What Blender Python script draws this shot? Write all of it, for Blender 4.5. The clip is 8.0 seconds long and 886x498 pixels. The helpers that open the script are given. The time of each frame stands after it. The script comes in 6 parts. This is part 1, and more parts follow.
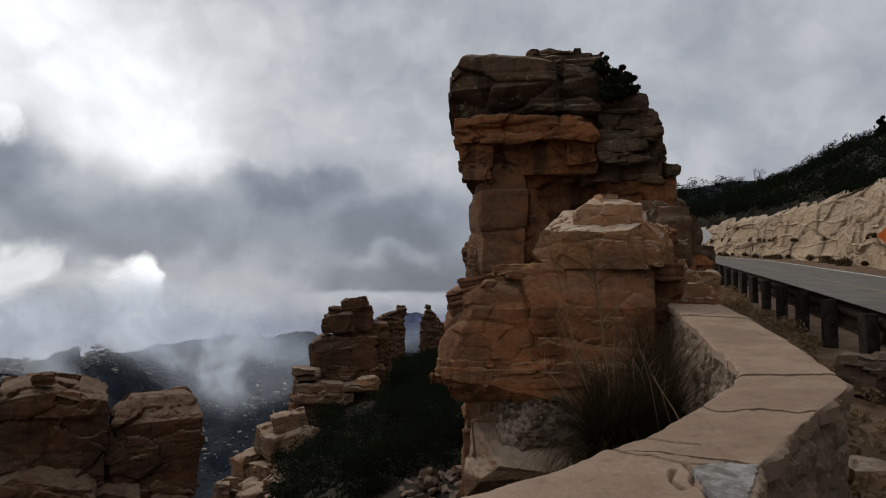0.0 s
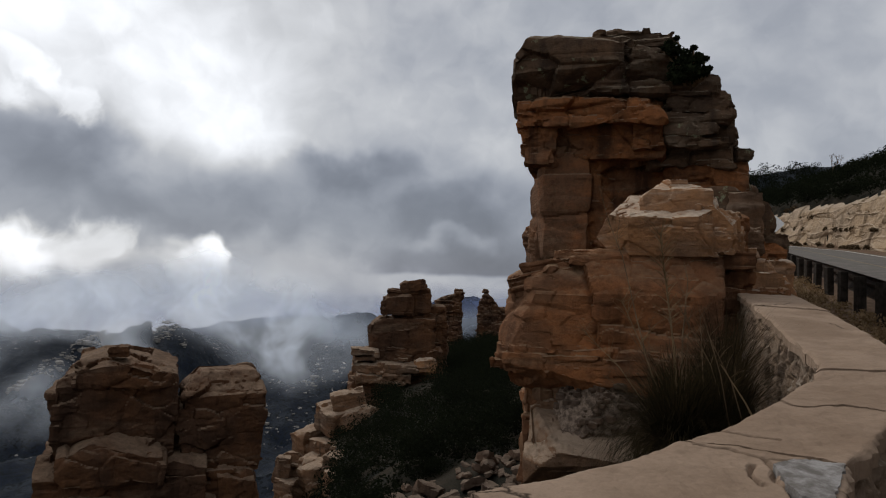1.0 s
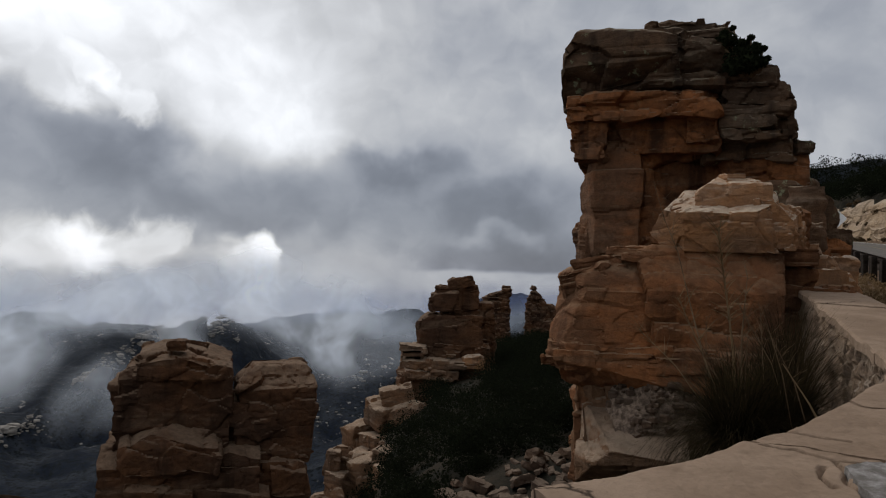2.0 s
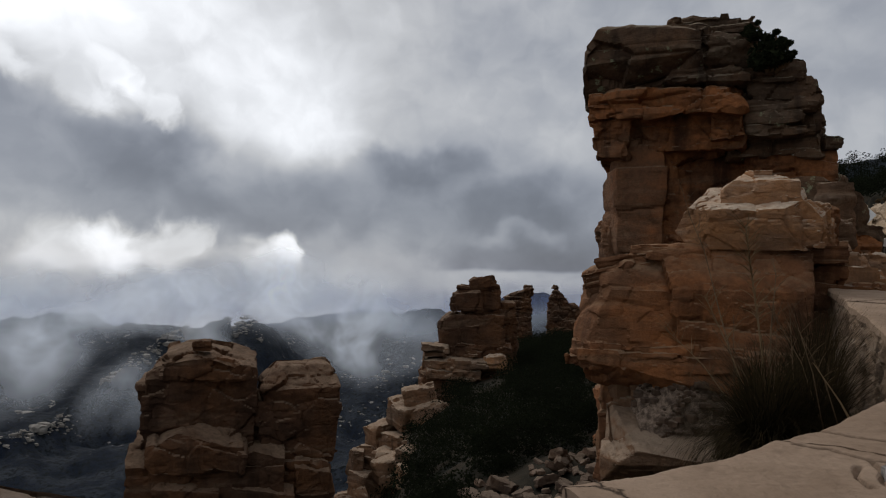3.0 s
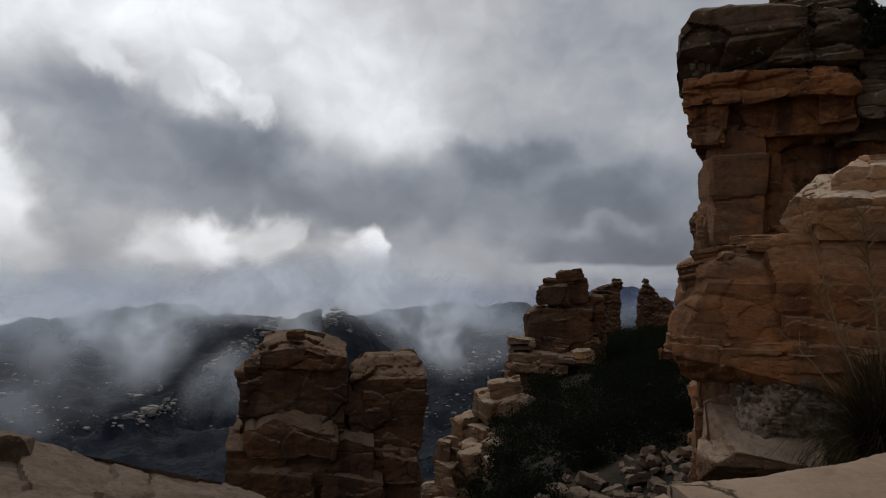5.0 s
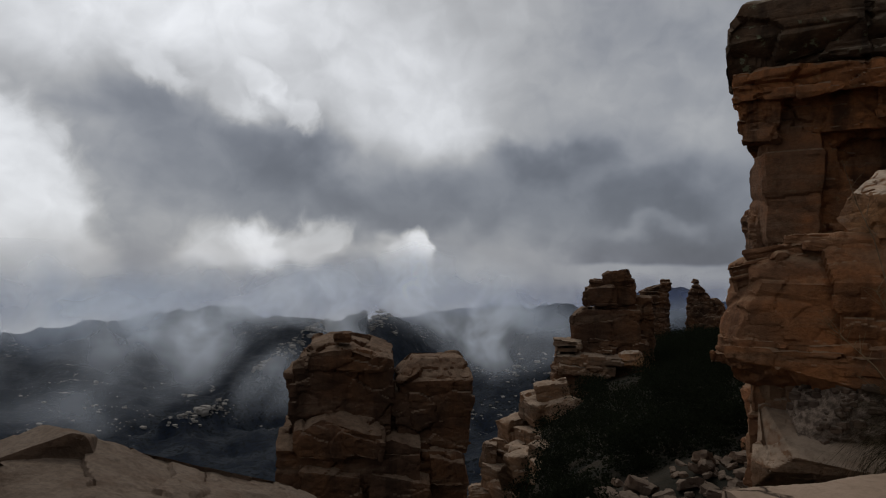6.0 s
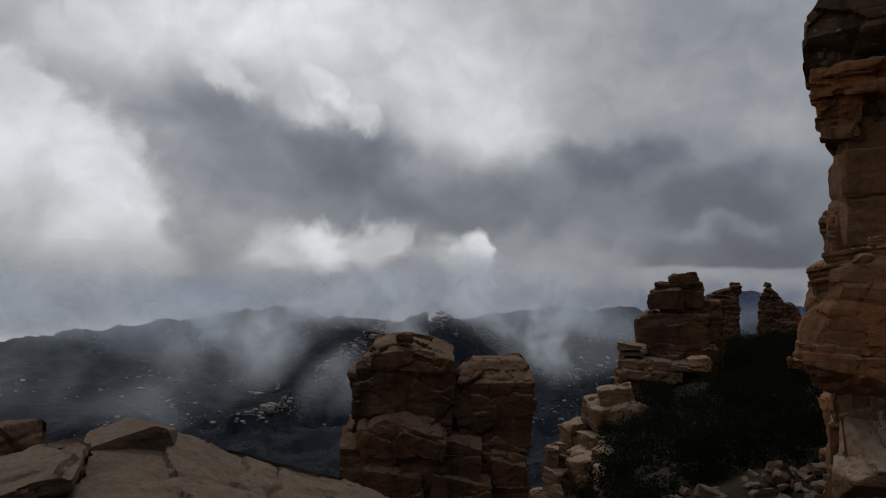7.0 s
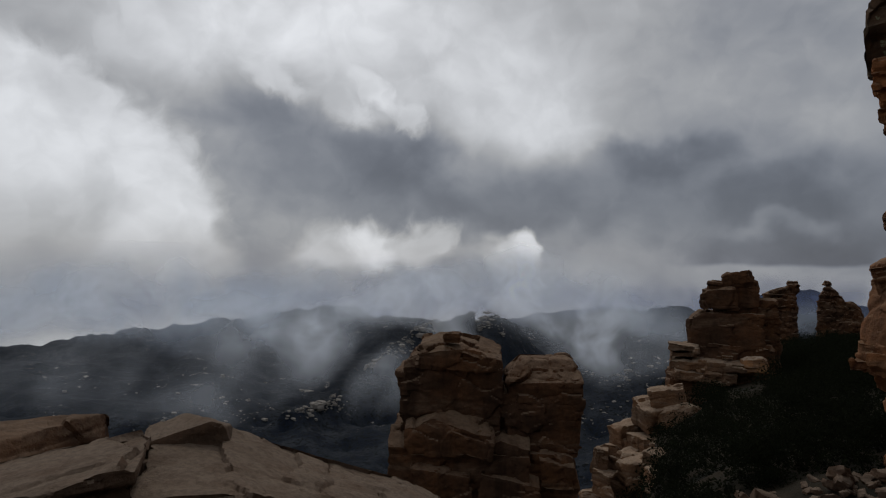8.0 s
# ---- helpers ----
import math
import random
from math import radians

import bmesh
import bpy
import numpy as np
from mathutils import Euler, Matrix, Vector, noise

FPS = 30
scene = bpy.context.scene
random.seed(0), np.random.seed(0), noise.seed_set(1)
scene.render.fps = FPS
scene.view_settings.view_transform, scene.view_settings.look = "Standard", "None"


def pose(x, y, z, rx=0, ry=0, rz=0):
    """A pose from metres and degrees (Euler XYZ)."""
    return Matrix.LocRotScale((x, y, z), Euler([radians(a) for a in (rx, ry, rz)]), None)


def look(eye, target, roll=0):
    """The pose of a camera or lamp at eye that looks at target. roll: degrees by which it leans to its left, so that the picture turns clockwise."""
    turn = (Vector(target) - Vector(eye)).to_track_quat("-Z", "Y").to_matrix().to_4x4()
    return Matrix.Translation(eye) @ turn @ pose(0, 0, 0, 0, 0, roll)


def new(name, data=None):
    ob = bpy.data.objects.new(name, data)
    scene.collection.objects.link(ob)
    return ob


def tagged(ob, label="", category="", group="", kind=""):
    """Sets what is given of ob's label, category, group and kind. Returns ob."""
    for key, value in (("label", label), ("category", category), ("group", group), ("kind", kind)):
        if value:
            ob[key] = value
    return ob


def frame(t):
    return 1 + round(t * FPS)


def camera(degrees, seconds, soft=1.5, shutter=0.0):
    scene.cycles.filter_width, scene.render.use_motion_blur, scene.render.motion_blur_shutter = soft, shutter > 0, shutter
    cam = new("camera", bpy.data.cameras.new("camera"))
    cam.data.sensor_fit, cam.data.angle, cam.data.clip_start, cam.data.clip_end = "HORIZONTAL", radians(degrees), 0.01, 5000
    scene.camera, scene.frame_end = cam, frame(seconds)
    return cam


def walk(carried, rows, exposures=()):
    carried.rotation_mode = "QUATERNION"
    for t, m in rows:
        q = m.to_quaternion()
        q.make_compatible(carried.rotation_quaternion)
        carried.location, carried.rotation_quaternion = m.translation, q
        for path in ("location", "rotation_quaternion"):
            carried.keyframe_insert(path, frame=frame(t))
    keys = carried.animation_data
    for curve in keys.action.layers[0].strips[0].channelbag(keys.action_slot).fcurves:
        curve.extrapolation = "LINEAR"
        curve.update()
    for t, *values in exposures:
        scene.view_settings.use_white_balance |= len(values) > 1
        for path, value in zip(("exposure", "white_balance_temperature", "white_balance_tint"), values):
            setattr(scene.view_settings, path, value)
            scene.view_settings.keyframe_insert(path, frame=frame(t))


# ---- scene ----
cam = camera(67.43, 8.0, soft=1.1)
PATH = [
    (0.0, pose(0.000, 0.000, 1.600, 93.830, -0.000, 0.000)),
    (0.5, pose(-0.023, 0.008, 1.598, 93.193, -0.661, 2.429)),
    (1.0, pose(-0.043, 0.022, 1.594, 92.411, -1.219, 4.966)),
    (1.5, pose(-0.063, 0.016, 1.592, 92.089, -1.407, 7.573)),
    (3.0, pose(-0.098, -0.007, 1.590, 91.975, -0.960, 10.862)),
    (3.5, pose(-0.113, -0.010, 1.588, 91.735, -1.029, 12.788)),
    (4.0, pose(-0.129, -0.016, 1.588, 91.466, -0.835, 14.813)),
    (5.5, pose(-0.134, 0.016, 1.573, 91.287, -0.926, 19.880)),
    (6.0, pose(-0.137, -0.014, 1.581, 91.363, -0.569, 22.036)),
    (6.5, pose(-0.148, -0.037, 1.584, 91.430, -0.676, 25.189)),
    (7.0, pose(-0.173, -0.057, 1.582, 91.460, -0.758, 27.245)),
    (7.5, pose(-0.177, -0.071, 1.579, 91.250, -0.708, 28.546)),
    (8.0, pose(-0.177, -0.071, 1.579, 91.368, -0.518, 31.250)),
]
EXPOSURES = ((0.0, 0.23), (0.5, 0.23), (1.5, 0.17), (3.0, 0.08), (4.0, -0.01), (5.5, -0.20), (6.5, -0.42), (8.0, -0.46))
walk(cam, PATH, EXPOSURES)

# ---------------------------------------------------------------- node helpers
def tree_of(m):
    m.use_nodes = True
    m.node_tree.nodes.clear()
    return m.node_tree


def node(nt, kind, **sockets):
    n = nt.nodes.new(kind)
    for key, value in sockets.items():
        n.inputs[key].default_value = value
    return n


def math_node(nt, op, *args, clamp=False):
    n = nt.nodes.new("ShaderNodeMath")
    n.operation, n.use_clamp = op, clamp
    for i, a in enumerate(args):
        if isinstance(a, (int, float)):
            n.inputs[i].default_value = a
        else:
            nt.links.new(a, n.inputs[i])
    return n.outputs[0]


def vec_node(nt, op, *args):
    n = nt.nodes.new("ShaderNodeVectorMath")
    n.operation = op
    for i, a in enumerate(args):
        if isinstance(a, (tuple, list)):
            n.inputs[i].default_value = a
        else:
            nt.links.new(a, n.inputs[i])
    return n.outputs["Value"] if op in ("LENGTH", "DOT_PRODUCT") else n.outputs[0]


def noise_node(nt, vector, scale, detail=6.0, rough=0.55, distortion=0.0, out="Fac"):
    n = nt.nodes.new("ShaderNodeTexNoise")
    n.inputs["Scale"].default_value, n.inputs["Detail"].default_value = scale, detail
    n.inputs["Roughness"].default_value, n.inputs["Distortion"].default_value = rough, distortion
    nt.links.new(vector, n.inputs["Vector"])
    return n.outputs[out]


def step_node(nt, value, a, b, to0=0.0, to1=1.0):
    n = nt.nodes.new("ShaderNodeMapRange")
    n.interpolation_type = "SMOOTHSTEP"
    nt.links.new(value, n.inputs["Value"])
    for key, v in (("From Min", a), ("From Max", b), ("To Min", to0), ("To Max", to1)):
        n.inputs[key].default_value = v
    return n.outputs["Result"]


def mix_value(nt, fac, a, b):
    n = nt.nodes.new("ShaderNodeMix")
    n.data_type = "FLOAT"
    for key, v in ((0, fac), (2, a), (3, b)):
        if isinstance(v, (int, float)):
            n.inputs[key].default_value = v
        else:
            nt.links.new(v, n.inputs[key])
    return n.outputs[0]


def mix_colour(nt, fac, a, b, blend="MIX"):
    n = nt.nodes.new("ShaderNodeMix")
    n.data_type, n.blend_type = "RGBA", blend
    for key, v in ((0, fac), (6, a), (7, b)):
        if isinstance(v, (int, float)):
            n.inputs[key].default_value = v
        elif isinstance(v, (tuple, list)):
            n.inputs[key].default_value = (*v, 1) if len(v) == 3 else v
        else:
            nt.links.new(v, n.inputs[key])
    return n.outputs[2]


def compass(nt, vector):
    """Bearing (degrees, east of the +y axis) and elevation of a direction, as a vector."""
    s = nt.nodes.new("ShaderNodeSeparateXYZ")
    nt.links.new(vector, s.inputs[0])
    x, y, z = s.outputs
    flat = math_node(nt, "SQRT", math_node(nt, "ADD", math_node(nt, "MULTIPLY", x, x), math_node(nt, "MULTIPLY", y, y)))
    c = nt.nodes.new("ShaderNodeCombineXYZ")
    nt.links.new(math_node(nt, "MULTIPLY", math_node(nt, "ARCTAN2", x, y), 57.2958), c.inputs[0])
    nt.links.new(math_node(nt, "MULTIPLY", math_node(nt, "ARCTAN2", z, flat), 57.2958), c.inputs[1])
    return c.outputs[0]


def blob(nt, p, az, el, sa, se, turn=0.0, inner=0.25, outer=1.0):
    """A soft ellipse round a bearing and an elevation: 1 inside, 0 outside."""
    m = nt.nodes.new("ShaderNodeMapping")
    m.vector_type = "TEXTURE"
    nt.links.new(p, m.inputs["Vector"])
    m.inputs["Location"].default_value = (az, el, 0)
    m.inputs["Rotation"].default_value = (0, 0, radians(turn))
    m.inputs["Scale"].default_value = (sa, se, 1)
    return step_node(nt, vec_node(nt, "LENGTH", m.outputs[0]), inner, outer, 1.0, 0.0)


def warped(nt, p, scale, amount, detail=5.0, rough=0.55):
    c = noise_node(nt, p, scale, detail, rough, out="Color")
    off = vec_node(nt, "MULTIPLY", vec_node(nt, "SUBTRACT", c, (0.5, 0.5, 0.5)), (amount, amount * 0.7, 0))
    return vec_node(nt, "ADD", p, off)


# ---------------------------------------------------------------- sky and sun
SUN_AZ, SUN_EL = -40.0, 42.0
world = bpy.data.worlds.new("overcast_sky")
scene.world = world
wt = tree_of(world)
gen = wt.nodes.new("ShaderNodeTexCoord").outputs["Generated"]
P = compass(wt, gen)
soft_p = warped(wt, P, 0.07, 12.0, 3.0, 0.45)
wisp_p = warped(wt, P, 0.13, 14.0, 4.0, 0.46)
puff_p = warped(wt, warped(wt, P, 0.22, 5.0, 2.0, 0.45), 0.65, 2.6, 4.0, 0.52)
WARPS = {"s": (soft_p, 0.0, 1.1), "w": (wisp_p, 0.15, 1.0), "p": (puff_p, 0.32, 1.0), "e": (puff_p, 0.86, 1.02), "f": (wisp_p, 0.2, 1.0)}
# cloud layers: bearing, elevation, half sizes, turn, brightness, edge (s soft, w wispy, p puffy, e firm), cover
CLOUDS = (
    (-20, 78, 190, 46, 0, 0.62, "s", 0.9),
    (-36, 20, 26, 11, -8, 0.90, "s", 0.95),
    (-27, 14.8, 13, 6, -10, 0.90, "s", 0.95),
    (-22, 12.2, 11, 4.5, -6, 0.84, "s", 0.8),
    (-50, 19.5, 15, 7, 0, 1.08, "s", 0.95),
    (-4, 12.5, 16, 3.5, 0, 0.50, "s", 0.7),
    (-41, 9.0, 17, 7.0, -24, 0.25, "w", 0.95),
    (-20, 5.2, 24, 5.6, 0, 0.255, "w", 0.96),
    (0, 4.5, 20, 5.2, 0, 0.23, "w", 0.9),
    (-35, 9.0, 9, 3.6, -22, 0.195, "w", 0.75),
    (-30, 5.0, 6, 3.0, -30, 0.19, "w", 0.7),
    (-14, 8.2, 9, 1.9, 0, 0.18, "w", 0.75),
    (-5, 5.4, 8, 2.6, 0, 0.165, "w", 0.75),
    (-12, 4.6, 6, 1.8, 0, 0.24, "w", 0.6),
    (-45, 15.2, 4.0, 1.8, -35, 0.92, "p", 0.75),
    (-40, 13.6, 4.2, 2.0, -40, 0.80, "p", 0.75),
    (-37.5, 15.0, 3.0, 1.6, -30, 0.95, "p", 0.7),
    (-34.5, 12.6, 2.8, 1.5, -35, 0.85, "p", 0.7),
    (-44, 11.5, 4.5, 1.6, -35, 0.30, "w", 0.6),
    (-20.5, 4.2, 4.5, 3.2, 20, 0.33, "w", 0.75),
    (-4.2, 3.0, 3.6, 1.5, 10, 0.36, "w", 0.75),
    (-9.5, 1.5, 5.0, 1.1, 0, 0.33, "w", 0.8),
    (-68.5, 3.5, 21, 14.5, -14, 0.92, "e", 0.97),
    (-71, 2.0, 22, 11, -14, 0.45, "s", 0.9),
    (-64, -2.0, 24, 6.5, 0, 0.27, "s", 0.95),
    (-47, 2.2, 5, 3.4, -20, 0.36, "w", 0.75),
    (-40.5, 1.2, 4.8, 2.7, 0, 0.64, "p", 0.9),
    (-37.2, 1.5, 3.4, 2.5, 0, 0.95, "p", 0.95),
    (-32.8, 1.7, 3.8, 2.5, 0, 0.72, "p", 0.9),
    (-28.6, 0.6, 2.6, 1.5, 0, 0.46, "p", 0.8),
    (-25.2, 0.9, 3.2, 2.6, 0, 0.74, "p", 0.95),
    (-24.0, 1.8, 2.1, 2.0, 0, 0.95, "p", 0.95),
    (-19.5, -0.6, 6, 1.8, 0, 0.42, "w", 0.85),
    (-36, -2.6, 16, 2.4, 0, 0.30, "s", 0.95),
    (-22, -2.0, 10, 2.6, 0, 0.40, "s", 0.9),
    (-2, -1.2, 13, 1.7, 0, 0.36, "s", 0.9),
    (-3, 1.2, 13, 3.2, 0, 0.165, "f", 0.9),
)
level = wt.nodes.new("ShaderNodeSeparateXYZ")
wt.links.new(warped(wt, P, 0.25, 0.9, 3.0, 0.5), level.inputs[0])
flat_base = step_node(wt, level.outputs[1], -0.05, 0.40)
bright = mix_value(wt, blob(wt, soft_p, 5, 16, 75, 60, 0, 0.5, 1.0), 0.50, 0.39)
for az, el, sa, se, turn, value, edge, cover in CLOUDS:
    where, inner, outer = WARPS[edge]
    w = math_node(wt, "MULTIPLY", blob(wt, where, az, el, sa, se, turn, inner, outer), cover)
    if edge == "f":
        w = math_node(wt, "MULTIPLY", w, flat_base)
    bright = mix_value(wt, w, bright, value)
grain = noise_node(wt, vec_node(wt, "MULTIPLY", soft_p, (0.8, 1.2, 1.0)), 0.14, 4.0, 0.45, 0.0)
bright = math_node(wt, "MULTIPLY", bright, step_node(wt, grain, 0.30, 0.70, 0.86, 1.14))
curl = noise_node(wt, vec_node(wt, "ADD", puff_p, (40.0, 11.0, 0.0)), 0.34, 3.0, 0.45)
bright = math_node(wt, "MULTIPLY", bright, step_node(wt, curl, 0.30, 0.70, 0.94, 1.06))
tint = mix_colour(wt, step_node(wt, bright, 0.12, 0.55), (0.875, 0.965, 1.17), (0.975, 1.0, 1.045))
cloud = vec_node(wt, "SCALE", tint)
wt.links.new(bright, cloud.node.inputs["Scale"])
sky = wt.nodes.new("ShaderNodeTexSky")
sky.sky_type, sky.sun_disc = "NISHITA", False
sky.sun_elevation, sky.sun_rotation = radians(SUN_EL), radians(SUN_AZ)
sky_dim = vec_node(wt, "MULTIPLY", sky.outputs[0], (0.08, 0.08, 0.08))
back = wt.nodes.new("ShaderNodeBackground")
wt.links.new(mix_colour(wt, 0.96, sky_dim, cloud), back.inputs["Color"])
back.inputs["Strength"].default_value = 1.0
wt.links.new(back.outputs[0], wt.nodes.new("ShaderNodeOutputWorld").inputs[0])

sun_data = bpy.data.lights.new("sun", "SUN")
sun_data.energy, sun_data.angle, sun_data.color = 1.15, radians(18), (1.0, 0.95, 0.88)
sun = new("sun", sun_data)
sa, se = radians(SUN_AZ), radians(SUN_EL)
sun.matrix_world = look((0, 0, 80), Vector((0, 0, 80)) - Vector((math.sin(sa) * math.cos(se), math.cos(sa) * math.cos(se), math.sin(se))))


# ---------------------------------------------------------------- materials
def finish(m, colour, rough=0.9, bump=None, strength=0.5, distance=0.05, spec=0.06):
    nt = m.node_tree
    b = nt.nodes.new("ShaderNodeBsdfPrincipled")
    b.inputs["Roughness"].default_value, b.inputs["Specular IOR Level"].default_value = rough, spec
    if isinstance(colour, tuple):
        b.inputs["Base Color"].default_value = (*colour, 1)
    else:
        nt.links.new(colour, b.inputs["Base Color"])
    if bump is not None:
        n = nt.nodes.new("ShaderNodeBump")
        n.inputs["Strength"].default_value, n.inputs["Distance"].default_value = strength, distance
        nt.links.new(bump, n.inputs["Height"])
        nt.links.new(n.outputs[0], b.inputs["Normal"])
    nt.links.new(b.outputs[0], nt.nodes.new("ShaderNodeOutputMaterial").inputs[0])
    return m


def position(nt):
    return nt.nodes.new("ShaderNodeNewGeometry").outputs["Position"]


def stretched(nt, p, s):
    return vec_node(nt, "MULTIPLY", p, s)


def rock_material(name, warm, dull, dark, pale, size=1.0, stain=0.6, lichen=0.0, bedding=1.0, ribs=0.8):
    """Bedded granite-gneiss: warm iron colour, dull faces, dark varnish streaks, tops painted paler as weathered and
    skylit.
    """
    m = bpy.data.materials.new(name)
    nt = tree_of(m)
    p = position(nt)
    k = 1.0 / size
    beds = stretched(nt, p, (0.35 * k, 0.35 * k, 2.2 * k * bedding))
    streaks = stretched(nt, p, (1.6 * k, 1.6 * k, 0.22 * k))
    c = mix_colour(nt, step_node(nt, noise_node(nt, p, 0.55 * k, 5, 0.6), 0.36, 0.62), dull, warm)
    c = mix_colour(nt, step_node(nt, noise_node(nt, beds, 1.3, 6, 0.65, 0.6), 0.50, 0.72, 0, 0.55), c, pale)
    c = mix_colour(nt, step_node(nt, noise_node(nt, streaks, 1.0, 6, 0.6, 0.4), 0.50, 0.68, 0, stain), c, dark)
    c = mix_colour(nt, step_node(nt, noise_node(nt, stretched(nt, p, (k, k, 1.7 * k)), 0.85, 7, 0.62), 0.52, 0.66, 0, stain * 0.85), c, dark)
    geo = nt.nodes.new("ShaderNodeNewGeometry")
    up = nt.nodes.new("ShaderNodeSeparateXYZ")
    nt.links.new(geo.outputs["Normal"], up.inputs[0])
    # upward faces mixed paler: weathering, and top light put into the colour
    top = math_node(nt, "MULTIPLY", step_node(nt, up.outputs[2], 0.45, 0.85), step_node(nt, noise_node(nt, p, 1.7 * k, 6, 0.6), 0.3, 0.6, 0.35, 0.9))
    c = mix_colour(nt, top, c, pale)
    fine = noise_node(nt, p, 9 * k, 8, 0.68)
    c = mix_colour(nt, step_node(nt, fine, 0.38, 0.66, 0.0, 0.34), c, dark)
    if lichen:
        spots = step_node(nt, noise_node(nt, p, 3.2 * k, 8, 0.7), 0.60, 0.66, 0, lichen)
        c = mix_colour(nt, spots, c, (0.30, 0.33, 0.20))
    lines = noise_node(nt, stretched(nt, p, (1.1 * k, 1.1 * k, 5 * k)), 1.6, 8, 0.62, 0.15)
    h = math_node(nt, "ADD", math_node(nt, "MULTIPLY", lines, ribs), math_node(nt, "ADD", fine, math_node(nt, "MULTIPLY", noise_node(nt, p, 32 * k, 4, 0.7), 0.35)))
    return finish(m, c, 0.92, h, 0.75, 0.07 * size)


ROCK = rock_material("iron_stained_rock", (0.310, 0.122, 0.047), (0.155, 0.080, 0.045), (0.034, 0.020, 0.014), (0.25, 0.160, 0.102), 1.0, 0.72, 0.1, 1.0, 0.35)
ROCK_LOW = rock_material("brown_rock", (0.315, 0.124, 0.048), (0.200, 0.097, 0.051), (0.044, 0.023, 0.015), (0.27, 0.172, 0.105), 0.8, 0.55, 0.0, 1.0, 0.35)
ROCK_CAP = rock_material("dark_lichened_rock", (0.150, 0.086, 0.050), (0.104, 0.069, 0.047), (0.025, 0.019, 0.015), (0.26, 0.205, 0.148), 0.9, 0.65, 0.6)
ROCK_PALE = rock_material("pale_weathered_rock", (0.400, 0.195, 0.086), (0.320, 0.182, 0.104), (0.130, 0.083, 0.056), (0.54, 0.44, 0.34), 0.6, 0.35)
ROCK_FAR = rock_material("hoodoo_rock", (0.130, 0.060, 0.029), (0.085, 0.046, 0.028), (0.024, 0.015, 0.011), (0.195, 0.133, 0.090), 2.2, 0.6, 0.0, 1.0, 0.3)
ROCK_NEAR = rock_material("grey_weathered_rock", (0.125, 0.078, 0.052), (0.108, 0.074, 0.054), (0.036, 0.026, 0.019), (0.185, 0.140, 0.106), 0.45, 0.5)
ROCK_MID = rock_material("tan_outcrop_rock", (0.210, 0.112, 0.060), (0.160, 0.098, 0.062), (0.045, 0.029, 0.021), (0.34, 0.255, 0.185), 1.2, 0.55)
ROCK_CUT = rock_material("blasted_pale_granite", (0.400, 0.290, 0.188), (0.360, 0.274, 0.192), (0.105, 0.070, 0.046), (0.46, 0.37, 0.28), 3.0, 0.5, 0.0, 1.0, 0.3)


def concrete_material():
    m = bpy.data.materials.new("weathered_concrete")
    nt = tree_of(m)
    p = position(nt)
    c = mix_colour(nt, step_node(nt, noise_node(nt, p, 1.6, 6, 0.6), 0.35, 0.65), (0.215, 0.150, 0.105), (0.300, 0.218, 0.158))
    c = mix_colour(nt, step_node(nt, noise_node(nt, p, 6, 8, 0.7), 0.52, 0.72, 0, 0.5), c, (0.155, 0.105, 0.072))
    v = nt.nodes.new("ShaderNodeTexVoronoi")
    v.feature = "DISTANCE_TO_EDGE"
    v.inputs["Scale"].default_value = 1.25
    nt.links.new(warped(nt, p, 3.0, 0.5), v.inputs["Vector"])
    crack = step_node(nt, v.outputs["Distance"], 0.0, 0.014, 1, 0)
    crack = math_node(nt, "MULTIPLY", crack, step_node(nt, noise_node(nt, p, 0.9, 3), 0.57, 0.62))
    c = mix_colour(nt, crack, c, (0.05, 0.035, 0.025))
    fine = noise_node(nt, p, 45, 6, 0.7)
    c = mix_colour(nt, step_node(nt, fine, 0.42, 0.7, 0, 0.25), c, (0.13, 0.092, 0.066))
    h = math_node(nt, "SUBTRACT", math_node(nt, "ADD", math_node(nt, "MULTIPLY", noise_node(nt, p, 5, 7, 0.65), 1.4), math_node(nt, "MULTIPLY", fine, 0.35)), math_node(nt, "MULTIPLY", crack, 1.2))
    return finish(m, c, 0.9, h, 0.6, 0.02)


def mixed_material(name, a, b, scale, rough=0.9, bump=0.02, d=None):
    m = bpy.data.materials.new(name)
    nt = tree_of(m)
    p = position(nt)
    c = mix_colour(nt, step_node(nt, noise_node(nt, p, scale, 7, 0.65), 0.36, 0.64), a, b)
    fine = noise_node(nt, p, scale * 9, 6, 0.7)
    c = mix_colour(nt, step_node(nt, fine, 0.45, 0.72, 0, 0.45), c, d or tuple(0.45 * v for v in a))
    return finish(m, c, rough, fine, 0.6, bump)


def island_material(name, a, b, rough=0.95):
    """Leaves: each one takes its own shade between a and b, and lets some light through."""
    m = bpy.data.materials.new(name)
    nt = tree_of(m)
    c = mix_colour(nt, nt.nodes.new("ShaderNodeNewGeometry").outputs["Random Per Island"], a, b)
    finish(m, c, rough, spec=0.02)
    out = next(n for n in nt.nodes if n.type == "OUTPUT_MATERIAL")
    face = out.inputs[0].links[0].from_socket
    thin = nt.nodes.new("ShaderNodeBsdfTranslucent")
    nt.links.new(c, thin.inputs["Color"])
    mix = nt.nodes.new("ShaderNodeMixShader")
    mix.inputs[0].default_value = 0.42
    nt.links.new(face, mix.inputs[1])
    nt.links.new(thin.outputs[0], mix.inputs[2])
    nt.links.new(mix.outputs[0], out.inputs[0])
    return m


